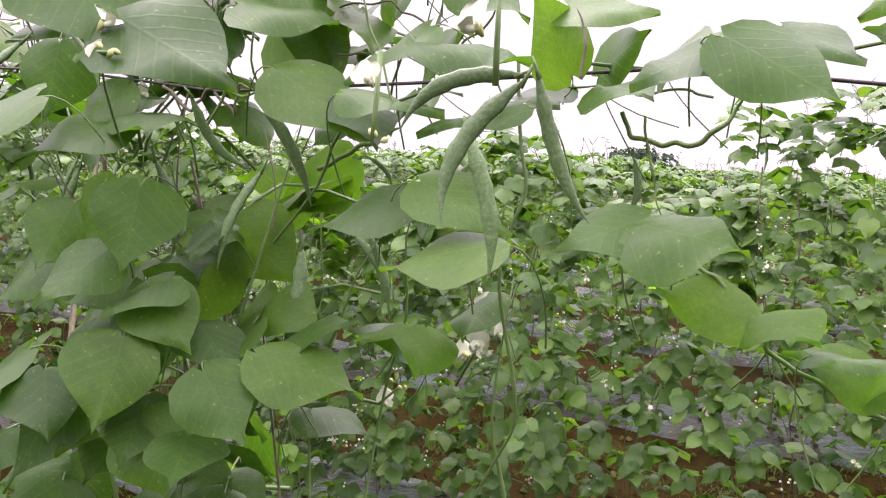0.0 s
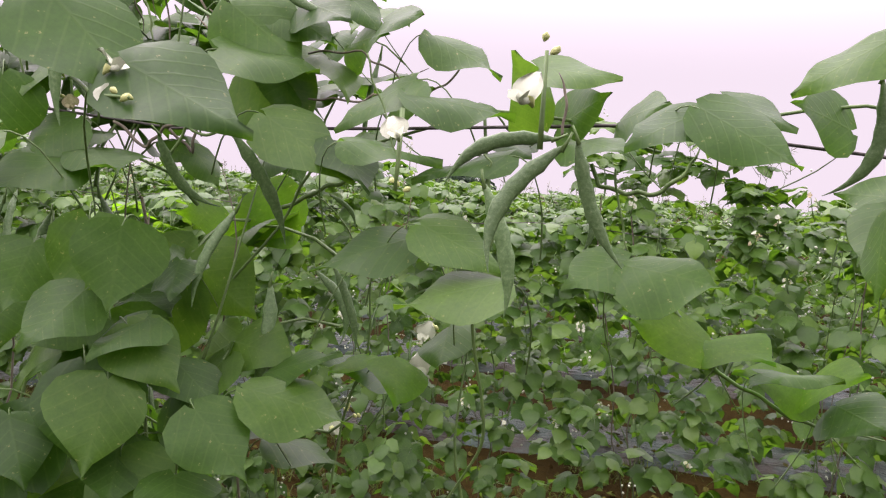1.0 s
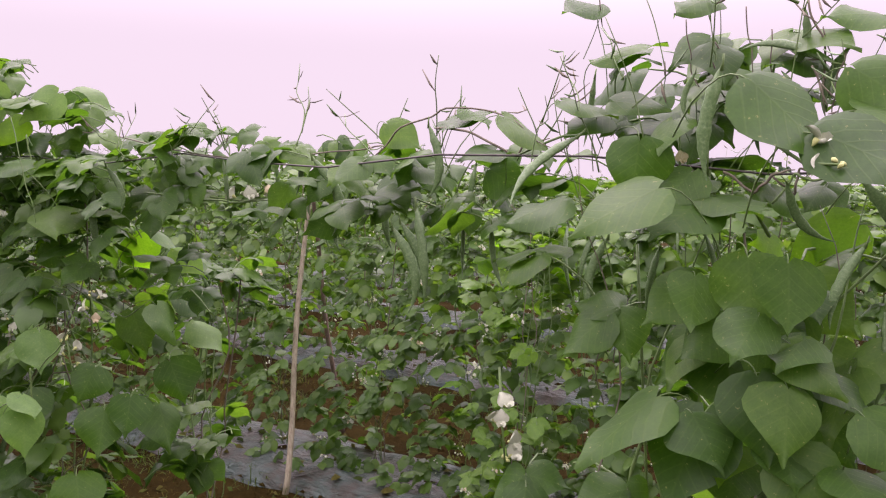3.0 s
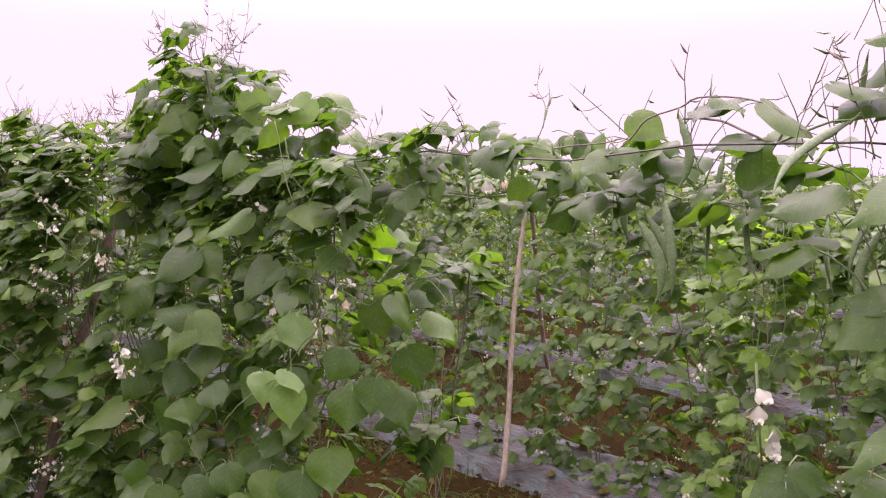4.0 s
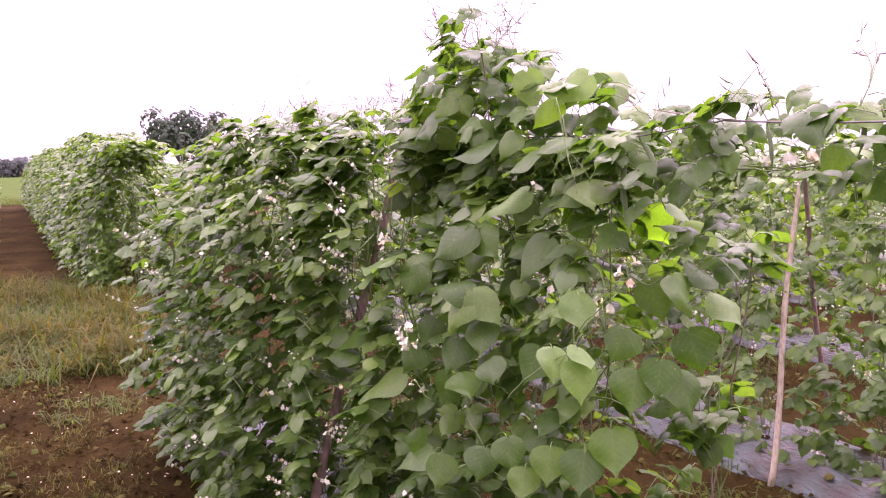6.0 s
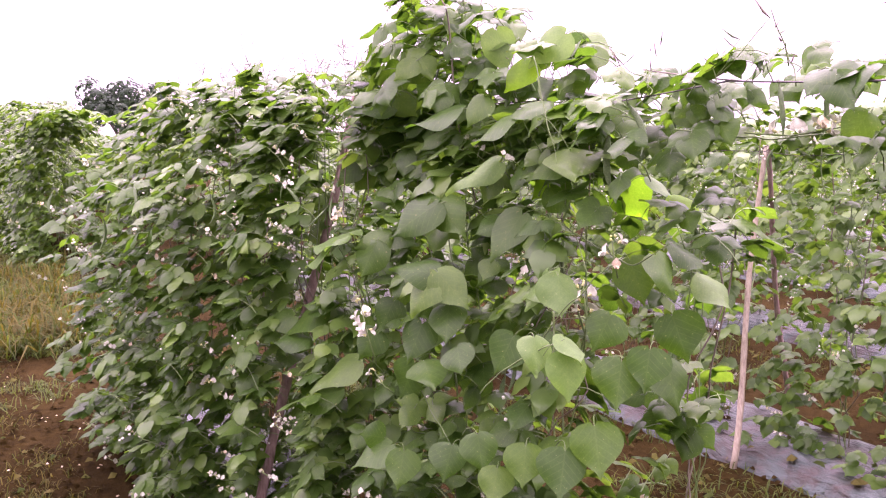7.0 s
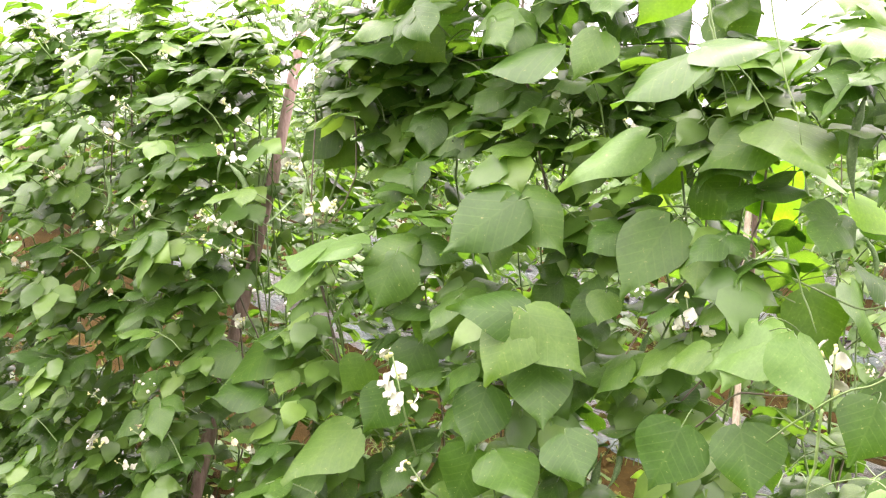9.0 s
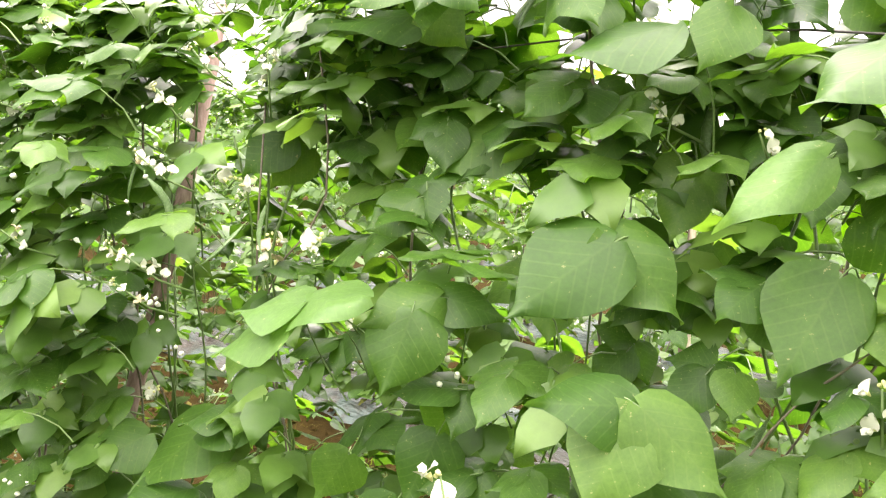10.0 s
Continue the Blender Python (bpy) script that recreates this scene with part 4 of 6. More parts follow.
hero_leaf(narrow, (-0.551, 0.902, 1.674), (-0.576, 0.842, 1.641), (0.502, -0.559, 0.658), 0.88, M_BACKLIT)
hero_leaf(narrow, (-0.638, 0.902, 1.663), (-0.660, 0.836, 1.677), (0.817, -0.143, 0.549), 0.88, M_BACKLIT)
hero_pod(narrow, (-0.515, 0.663, 1.767), (-0.461, 0.687, 1.656))
hero_pod(narrow, (-0.597, 0.663, 1.761), (-0.541, 0.696, 1.689))
hero_pod(narrow, (-0.506, 0.667, 1.690), (-0.536, 0.640, 1.589))
hero_pod(narrow, (-0.483, 0.706, 1.613), (-0.488, 0.678, 1.494))
hero_pod(narrow, (-0.454, 0.760, 1.624), (-0.421, 0.759, 1.543))
hero_pod(narrow, (-0.427, 0.742, 1.633), (-0.395, 0.738, 1.543))
hero_pod(narrow, (-0.441, 0.756, 1.709), (-0.413, 0.764, 1.673))
hero_pod(narrow, (-0.882, 0.696, 1.822), (-0.968, 0.651, 1.717))
hero_pod(narrow, (-0.670, 0.621, 1.900), (-0.683, 0.626, 1.760))
hero_pod(narrow, (-0.878, 0.774, 1.688), (-0.897, 0.757, 1.598))
hero_pod(narrow, (-0.856, 0.757, 1.676), (-0.860, 0.738, 1.547))
hero_pod(narrow, (-0.557, 0.729, 1.910), (-0.668, 0.701, 1.929))
hero_pod(narrow, (-0.599, 0.743, 1.984), (-0.625, 0.752, 1.899))
hero_pod(narrow, (-0.504, 0.692, 1.932), (-0.431, 0.705, 1.893))
hero_pod(narrow, (-0.544, 0.746, 1.934), (-0.568, 0.752, 1.843))
hero_pod(narrow, (-0.721, 0.693, 1.903), (-0.728, 0.698, 1.837))

hero_leaf(wire_vine, (-0.312, 0.614, 1.677), (-0.383, 0.575, 1.652), (-0.038, -0.470, 0.879), 0.88)
hero_leaf(wire_vine, (-0.296, 0.595, 1.691), (-0.223, 0.594, 1.661), (0.325, -0.437, 0.836), 0.88)
hero_leaf(wire_vine, (-0.220, 0.579, 1.649), (-0.296, 0.547, 1.631), (-0.059, -0.392, 0.922), 0.88)
hero_leaf(wire_vine, (-0.118, 0.596, 1.671), (-0.049, 0.563, 1.666), (-0.214, -0.557, 0.797), 0.88)
hero_leaf(wire_vine, (-0.118, 0.614, 1.675), (-0.164, 0.564, 1.656), (0.133, -0.460, 0.877), 0.88)
hero_leaf(wire_vine, (-0.040, 0.671, 1.601), (-0.110, 0.651, 1.623), (0.387, -0.505, 0.775), 0.88, M_BACKLIT)
hero_leaf(wire_vine, (-0.039, 0.671, 1.604), (0.001, 0.615, 1.603), (-0.319, -0.232, 0.918), 0.88, M_BACKLIT)
hero_leaf(wire_vine, (0.050, 0.691, 1.566), (-0.012, 0.660, 1.583), (0.415, -0.357, 0.833), 0.88, M_BACKLIT)
hero_leaf(wire_vine, (0.050, 0.691, 1.571), (0.078, 0.632, 1.595), (-0.720, -0.072, 0.687), 0.88, M_BACKLIT)
hero_leaf(wire_vine, (0.000, 0.654, 1.583), (0.051, 0.605, 1.599), (-0.331, -0.053, 0.945), 0.44)
hero_leaf(wire_vine, (0.071, 0.674, 1.558), (0.093, 0.610, 1.557), (-0.574, -0.206, 0.788), 0.88)
hero_leaf(wire_vine, (-0.071, 0.608, 1.801), (-0.125, 0.569, 1.775), (-0.016, -0.529, 0.847), 0.88)
hero_leaf(wire_vine, (-0.072, 0.590, 1.802), (-0.002, 0.571, 1.764), (0.181, -0.711, 0.677), 0.88)
hero_leaf(wire_vine, (-0.213, 0.717, 1.790), (-0.235, 0.676, 1.850), (0.862, -0.498, -0.026), 0.88)
hero_leaf(wire_vine, (-0.221, 0.714, 1.850), (-0.146, 0.697, 1.839), (-0.006, -0.529, 0.848), 0.88)
hero_leaf(wire_vine, (-0.200, 0.753, 1.793), (-0.156, 0.707, 1.826), (-0.768, -0.619, 0.170), 0.88)
hero_leaf(wire_vine, (-0.175, 0.681, 1.777), (-0.129, 0.629, 1.772), (-0.220, -0.282, 0.930), 0.81)
hero_leaf(wire_vine, (-0.258, 0.753, 1.783), (-0.221, 0.704, 1.763), (0.001, -0.401, 0.914), 0.88)
hero_leaf(wire_vine, (-0.328, 0.644, 1.811), (-0.239, 0.651, 1.796), (0.172, -0.401, 0.901), 0.73)
hero_leaf(wire_vine, (-0.232, 0.646, 1.759), (-0.309, 0.617, 1.740), (-0.079, -0.392, 0.921), 0.50)
hero_leaf(wire_vine, (-0.370, 0.592, 1.760), (-0.289, 0.602, 1.756), (0.090, -0.372, 0.929), 0.51)
hero_leaf(wire_vine, (-0.328, 0.661, 1.825), (-0.392, 0.631, 1.781), (-0.284, -0.546, 0.785), 0.88)
hero_leaf(wire_vine, (-0.328, 0.713, 1.877), (-0.259, 0.707, 1.843), (0.356, -0.466, 0.806), 0.88)
hero_leaf(wire_vine, (-0.493, 0.711, 1.901), (-0.428, 0.702, 1.868), (0.308, -0.584, 0.758), 0.88)
hero_leaf(wire_vine, (-0.492, 0.732, 1.846), (-0.470, 0.701, 1.785), (0.629, -0.593, 0.511), 0.88)
hero_leaf(wire_vine, (-0.522, 0.642, 1.845), (-0.435, 0.668, 1.839), (0.215, -0.517, 0.828), 0.88)
hero_leaf(wire_vine, (-0.462, 0.627, 1.781), (-0.386, 0.645, 1.730), (0.572, -0.480, 0.674), 0.88)
hero_leaf(wire_vine, (-0.407, 0.664, 1.763), (-0.360, 0.631, 1.721), (0.466, -0.356, 0.815), 0.88)
hero_leaf(wire_vine, (-0.136, 0.734, 1.803), (-0.100, 0.679, 1.818), (-0.737, -0.309, 0.606), 0.88)
hero_leaf(wire_vine, (0.081, 0.659, 1.875), (0.012, 0.667, 1.834), (-0.470, -0.543, 0.697), 0.88)
hero_leaf(wire_vine, (0.074, 0.735, 1.805), (0.021, 0.693, 1.824), (0.655, -0.656, 0.369), 0.88)
hero_leaf(wire_vine, (-0.045, 0.715, 1.830), (0.011, 0.673, 1.802), (0.122, -0.430, 0.898), 0.88)
hero_leaf(wire_vine, (-0.369, 0.765, 1.512), (-0.418, 0.714, 1.534), (0.422, -0.030, 0.908), 0.88)
hero_leaf(wire_vine, (-0.388, 0.764, 1.535), (-0.406, 0.700, 1.528), (-0.122, -0.085, 0.993), 0.88, M_BACKLIT)
hero_leaf(wire_vine, (-0.348, 0.728, 1.543), (-0.325, 0.670, 1.517), (0.392, -0.249, 0.887), 0.88, M_BACKLIT)
hero_leaf(wire_vine, (-0.299, 0.762, 1.576), (-0.296, 0.701, 1.548), (-0.346, -0.409, 0.839), 0.88)
hero_leaf(wire_vine, (-0.379, 0.712, 1.888), (-0.332, 0.668, 1.890), (-0.501, -0.493, 0.708), 0.82)
hero_leaf(wire_vine, (-0.433, 0.767, 1.874), (-0.382, 0.725, 1.879), (-0.608, -0.680, 0.414), 0.88)
hero_leaf(wire_vine, (-0.384, 0.770, 1.803), (-0.331, 0.729, 1.824), (-0.656, -0.658, 0.363), 0.88)
hero_leaf(wire_vine, (0.108, 0.720, 1.729), (0.094, 0.694, 1.658), (-0.932, -0.243, 0.260), 0.88)
hero_pod(wire_vine, (-0.175, 0.480, 1.764), (-0.251, 0.470, 1.726))
hero_pod(wire_vine, (-0.168, 0.467, 1.759), (-0.213, 0.460, 1.668))
hero_pod(wire_vine, (-0.160, 0.466, 1.764), (-0.123, 0.468, 1.678))
hero_pod(wire_vine, (-0.234, 0.538, 1.731), (-0.210, 0.535, 1.627))
hero_pod(wire_vine, (-0.162, 0.756, 1.723), (-0.167, 0.754, 1.666))
hero_pod(wire_vine, (0.087, 0.697, 1.848), (0.050, 0.715, 1.742))
vine(wire_vine, [(-0.457, 0.716, 1.808), (-0.417, 0.716, 1.808), (-0.368, 0.715, 1.815), (-0.329, 0.714, 1.844)], 0.0017, 714, True, 0.003)
vine(wire_vine, [(-0.353, 0.588, 1.836), (-0.343, 0.590, 1.805), (-0.329, 0.591, 1.769), (-0.322, 0.593, 1.743)], 0.0014, 715, False, 0.003)
vine(wire_vine, [(-0.350, 0.752, 1.799), (-0.336, 0.751, 1.824), (-0.312, 0.750, 1.840), (-0.296, 0.749, 1.863)], 0.0019, 716, True, 0.003)
vine(wire_vine, [(-0.466, 0.731, 1.857), (-0.407, 0.731, 1.862), (-0.369, 0.732, 1.840), (-0.345, 0.734, 1.804)], 0.0016, 717, True, 0.003)
vine(wire_vine, [(-0.159, 0.682, 1.757), (-0.150, 0.683, 1.737), (-0.124, 0.684, 1.731), (-0.094, 0.683, 1.735), (-0.075, 0.683, 1.752), (-0.063, 0.682, 1.778)], 0.0032, 718, False, 0.003)
vine(wire_vine, [(-0.185, 0.645, 1.779), (-0.183, 0.644, 1.807), (-0.192, 0.643, 1.834)], 0.002, 719, True, 0.003)
vine(wire_vine, [(-0.106, 0.687, 1.644), (-0.074, 0.688, 1.629), (-0.038, 0.690, 1.598), (-0.031, 0.691, 1.575), (0.008, 0.692, 1.556), (0.039, 0.692, 1.538), (0.078, 0.693, 1.530), (0.135, 0.693, 1.525)], 0.0029, 720, False, 0.003)
vine(wire_vine, [(-0.136, 0.665, 1.753), (-0.128, 0.666, 1.712), (-0.116, 0.668, 1.672)], 0.0018, 721, False, 0.003)
vine(wire_vine, [(-0.328, 0.649, 1.686), (-0.320, 0.650, 1.666), (-0.316, 0.651, 1.650)], 0.0018, 722, False, 0.003)
vine(wire_vine, [(-0.489, 0.739, 1.692), (-0.450, 0.738, 1.711), (-0.413, 0.737, 1.731), (-0.391, 0.737, 1.739)], 0.0036, 723, False, 0.003)
vine(wire_vine, [(-0.262, 0.752, 1.804), (-0.246, 0.753, 1.787), (-0.220, 0.753, 1.783), (-0.191, 0.753, 1.787)], 0.0018, 724, False, 0.003)
vine(wire_vine, [(-0.095, 0.736, 1.775), (-0.128, 0.735, 1.781), (-0.161, 0.736, 1.775)], 0.0018, 725, False, 0.003)
vine(wire_vine, [(-0.248, 0.629, 1.731), (-0.244, 0.628, 1.750), (-0.255, 0.628, 1.763)], 0.0014, 726, False, 0.003)

vine(narrow, [(-0.622, 0.719, 1.733), (-0.596, 0.717, 1.772), (-0.572, 0.717, 1.764), (-0.543, 0.717, 1.772)], 0.0025, 728, False, 0.003)
vine(narrow, [(-0.627, 0.735, 1.769), (-0.598, 0.736, 1.745), (-0.593, 0.735, 1.779), (-0.558, 0.735, 1.766)], 0.0025, 729, True, 0.003)
vine(narrow, [(-0.685, 0.717, 1.773), (-0.644, 0.718, 1.747), (-0.623, 0.717, 1.770), (-0.596, 0.717, 1.777)], 0.0029, 730, True, 0.003)
vine(narrow, [(-0.583, 0.711, 1.906), (-0.571, 0.712, 1.877), (-0.562, 0.713, 1.854)], 0.0022, 731, True, 0.003)
vine(narrow, [(-0.638, 0.693, 1.901), (-0.629, 0.694, 1.878), (-0.627, 0.695, 1.854)], 0.0018, 732, False, 0.003)
vine(narrow, [(-0.883, 0.742, 2.008), (-0.865, 0.746, 1.923), (-0.850, 0.751, 1.817)], 0.0012, 733, False, 0.003)
vine(narrow, [(-0.808, 0.742, 2.015), (-0.781, 0.746, 1.928), (-0.773, 0.749, 1.865)], 0.0012, 734, False, 0.003)
vine(narrow, [(-0.746, 0.726, 1.978), (-0.737, 0.729, 1.909), (-0.712, 0.730, 1.869)], 0.0014, 735, True, 0.003)
vine(narrow, [(-0.672, 0.743, 1.992), (-0.663, 0.745, 1.939), (-0.657, 0.747, 1.893)], 0.0014, 736, True, 0.003)
vine(narrow, [(-0.596, 0.743, 1.994), (-0.575, 0.745, 1.943), (-0.569, 0.750, 1.847)], 0.0022, 737, True, 0.003)
vine(narrow, [(-0.547, 0.728, 1.924), (-0.556, 0.730, 1.881), (-0.557, 0.732, 1.838)], 0.0018, 738, True, 0.003)
vine(narrow, [(-0.711, 0.745, 1.949), (-0.686, 0.746, 1.917), (-0.673, 0.748, 1.878)], 0.0016, 739, True, 0.003)
vine(narrow, [(-0.635, 0.727, 1.957), (-0.632, 0.729, 1.898), (-0.627, 0.731, 1.853)], 0.0014, 740, True, 0.003)

vine(gap_vine, [(-1.192, 0.803, 1.842), (-1.124, 0.803, 1.835), (-1.038, 0.805, 1.796), (-1.017, 0.804, 1.819), (-0.977, 0.804, 1.824)], 0.0032, 742, True, 0.003)
vine(gap_vine, [(-1.028, 0.787, 1.795), (-0.909, 0.786, 1.836), (-0.825, 0.785, 1.850), (-0.779, 0.785, 1.847)], 0.0029, 743, False, 0.003)
vine(gap_vine, [(-2.163, 0.892, 1.841), (-1.910, 0.894, 1.802), (-1.715, 0.895, 1.787), (-1.505, 0.894, 1.805), (-1.377, 0.894, 1.817), (-1.242, 0.895, 1.796), (-1.099, 0.896, 1.787)], 0.0022, 744, True, 0.003)

vine(bush, [(-2.266, 0.518, 1.121), (-2.186, 0.515, 1.189), (-2.065, 0.512, 1.260), (-1.968, 0.510, 1.309)], 0.0022, 746, False, 0.003)
vine(bush, [(-2.296, 0.721, 1.216), (-2.215, 0.717, 1.303), (-2.146, 0.715, 1.354), (-2.100, 0.713, 1.398), (-2.056, 0.712, 1.423)], 0.0022, 747, False, 0.003)
vine(bush, [(-2.840, 0.696, 0.949), (-2.764, 0.699, 0.884), (-2.676, 0.702, 0.827)], 0.0022, 748, False, 0.003)
vine(bush, [(-3.420, 0.621, 0.993), (-3.464, 0.629, 0.818), (-3.619, 0.639, 0.600)], 0.0022, 749, False, 0.003)
vine(bush, [(-2.553, 0.999, 1.446), (-2.416, 1.001, 1.398), (-2.291, 1.003, 1.368), (-2.159, 1.000, 1.440)], 0.0029, 750, False, 0.003)
vine(bush, [(-2.387, 0.754, 1.883), (-2.349, 0.760, 1.749), (-2.311, 0.766, 1.629)], 0.0018, 751, False, 0.003)

hero_leaf(gap_vine, (-1.170, 0.847, 1.864), (-1.167, 0.785, 1.841), (-0.060, -0.352, 0.933), 0.88)
hero_leaf(gap_vine, (-1.153, 0.846, 1.878), (-1.097, 0.820, 1.852), (0.401, -0.070, 0.916), 0.87)
hero_leaf(gap_vine, (-1.321, 0.808, 1.723), (-1.253, 0.835, 1.739), (-0.028, -0.460, 0.890), 0.88)
hero_leaf(gap_vine, (-1.657, 0.942, 1.730), (-1.677, 0.905, 1.670), (0.754, -0.636, 0.154), 0.88)
hero_leaf(gap_vine, (-1.525, 0.946, 1.665), (-1.565, 0.891, 1.636), (0.676, -0.664, 0.330), 0.88)
hero_leaf(gap_vine, (-1.109, 0.851, 1.773), (-1.044, 0.853, 1.737), (0.150, -0.961, 0.234), 0.91)
hero_leaf(gap_vine, (-1.326, 0.847, 1.854), (-1.269, 0.871, 1.812), (0.629, -0.583, 0.512), 0.88)
hero_leaf(gap_vine, (-1.189, 0.847, 1.860), (-1.119, 0.867, 1.873), (-0.017, -0.519, 0.858), 0.88)
hero_leaf(gap_vine, (-1.075, 0.805, 1.806), (-1.104, 0.742, 1.788), (0.201, -0.351, 0.915), 0.88)
hero_leaf(gap_vine, (-1.504, 0.896, 1.760), (-1.533, 0.860, 1.702), (0.375, -0.856, 0.348), 0.88)
hero_pod(gap_vine, (-1.196, 0.785, 1.848), (-1.199, 0.787, 1.718))
hero_pod(gap_vine, (-1.211, 0.773, 1.708), (-1.189, 0.771, 1.541))
hero_pod(gap_vine, (-1.274, 0.793, 1.668), (-1.240, 0.796, 1.513))
hero_pod(gap_vine, (-1.269, 0.810, 1.678), (-1.246, 0.811, 1.551))
hero_pod(gap_vine, (-1.512, 0.850, 1.793), (-1.478, 0.873, 1.636))
hero_pod(gap_vine, (-1.589, 0.893, 1.819), (-1.593, 0.893, 1.713))
hero_pod(gap_vine, (-1.808, 0.894, 1.789), (-1.800, 0.902, 1.685))
hero_pod(gap_vine, (-1.063, 0.774, 1.685), (-1.036, 0.777, 1.575))

hero_leaf(bush, (-3.064, 0.724, 1.389), (-2.973, 0.759, 1.372), (0.382, -0.660, 0.647), 0.67)
hero_leaf(bush, (-3.051, 0.917, 1.637), (-3.104, 0.816, 1.559), (0.529, -0.674, 0.515), 0.50)
hero_leaf(bush, (-2.064, 0.511, 1.291), (-2.023, 0.489, 1.230), (0.816, -0.094, 0.572), 0.88, M_PALE)
hero_leaf(bush, (-1.976, 0.521, 1.275), (-1.942, 0.505, 1.198), (0.872, -0.228, 0.438), 0.88, M_PALE)
hero_leaf(bush, (-1.990, 0.529, 1.304), (-1.928, 0.514, 1.272), (0.495, 0.224, 0.833), 0.88, M_PALE)
hero_leaf(bush, (-2.440, 1.138, 1.351), (-2.389, 1.144, 1.239), (0.659, -0.702, 0.267), 0.89)
hero_leaf(bush, (-2.388, 1.183, 1.368), (-2.326, 1.204, 1.266), (0.838, 0.098, 0.531), 0.88, M_PALE)
hero_leaf(bush, (-2.246, 1.203, 1.330), (-2.163, 1.237, 1.249), (0.690, 0.029, 0.722), 0.88, M_PALE)
hero_leaf(bush, (-2.415, 1.271, 1.397), (-2.329, 1.317, 1.325), (0.577, 0.166, 0.794), 0.88)
hero_leaf(bush, (-2.285, 1.144, 1.221), (-2.229, 1.144, 1.114), (0.607, -0.724, 0.314), 0.98)
hero_leaf(bush, (-2.194, 1.031, 1.136), (-2.140, 1.023, 1.028), (0.881, -0.139, 0.452), 0.88)
hero_leaf(bush, (-2.618, 1.282, 1.552), (-2.558, 1.315, 1.452), (0.664, -0.737, 0.155), 1.02, M_BACKLIT)
hero_leaf(bush, (-2.444, 1.302, 1.519), (-2.360, 1.352, 1.447), (0.680, -0.092, 0.726), 0.88, M_BACKLIT)
hero_leaf(bush, (-2.514, 1.281, 1.573), (-2.435, 1.334, 1.498), (0.618, 0.177, 0.766), 0.51, M_PALE)
hero_leaf(bush, (-3.262, 0.884, 1.963), (-3.192, 0.975, 2.003), (0.277, -0.555, 0.788), 0.88, M_PALE)
hero_leaf(bush, (-2.790, 0.929, 1.998), (-2.773, 0.951, 1.882), (0.985, -0.144, 0.126), 0.88, M_PALE)
hero_leaf(bush, (-2.559, 0.993, 1.969), (-2.614, 0.916, 1.892), (0.368, -0.773, 0.512), 0.88, M_PALE)
hero_leaf(bush, (-2.625, 0.934, 1.892), (-2.663, 0.868, 1.825), (0.419, -0.753, 0.505), 0.88, M_BACKLIT)
hero_leaf(bush, (-2.645, 1.066, 1.944), (-2.575, 1.131, 1.917), (0.701, -0.679, 0.220), 0.88)
hero_leaf(bush, (-2.664, 1.118, 1.988), (-2.585, 1.198, 1.941), (0.660, -0.241, 0.719), 0.88, M_PALE)
hero_leaf(bush, (-3.503, 0.613, 0.978), (-3.537, 0.496, 0.977), (0.351, -0.101, 0.932), 0.88)
hero_leaf(bush, (-3.652, 0.619, 1.033), (-3.668, 0.514, 1.000), (0.527, -0.324, 0.779), 0.88)
hero_leaf(bush, (-2.832, 0.586, 0.803), (-2.855, 0.474, 0.761), (0.212, -0.381, 0.904), 0.88)
hero_leaf(bush, (-2.747, 0.585, 0.811), (-2.712, 0.545, 0.726), (0.769, -0.392, 0.506), 0.89)
hero_leaf(bush, (-2.866, 0.585, 0.815), (-2.870, 0.513, 0.837), (0.971, 0.031, 0.243), 1.03)
hero_leaf(bush, (-2.515, 0.600, 0.900), (-2.489, 0.558, 0.827), (0.749, -0.422, 0.514), 1.02)
hero_leaf(bush, (-2.421, 0.616, 0.956), (-2.376, 0.602, 0.880), (0.699, -0.512, 0.498), 0.96)
hero_leaf(bush, (-2.141, 0.747, 1.038), (-2.093, 0.724, 0.944), (0.640, -0.611, 0.471), 1.05)
hero_leaf(bush, (-2.283, 0.661, 0.962), (-2.250, 0.627, 0.884), (0.689, -0.512, 0.507), 1.05)
hero_leaf(bush, (-2.339, 0.618, 0.896), (-2.311, 0.583, 0.830), (0.697, -0.464, 0.550), 1.05)
hero_leaf(bush, (-2.181, 0.696, 0.976), (-2.149, 0.655, 0.889), (0.669, -0.542, 0.505), 1.05)
hero_leaf(bush, (-2.202, 0.845, 1.272), (-2.204, 0.796, 1.196), (0.725, -0.585, 0.355), 1.05)
hero_leaf(bush, (-2.136, 0.822, 1.180), (-2.113, 0.786, 1.085), (0.663, -0.628, 0.411), 1.03)
hero_leaf(bush, (-2.084, 0.857, 1.213), (-2.065, 0.824, 1.131), (0.643, -0.648, 0.409), 1.03)
hero_leaf(bush, (-3.178, 0.912, 1.957), (-3.214, 0.833, 1.873), (0.857, -0.503, 0.084), 0.88)
hero_pod(bush, (-3.204, 0.993, 1.944), (-3.232, 0.965, 1.814))
hero_pod(bush, (-3.131, 0.992, 1.975), (-3.191, 0.908, 1.885))
hero_pod(bush, (-2.739, 0.997, 1.876), (-2.713, 1.041, 1.746))

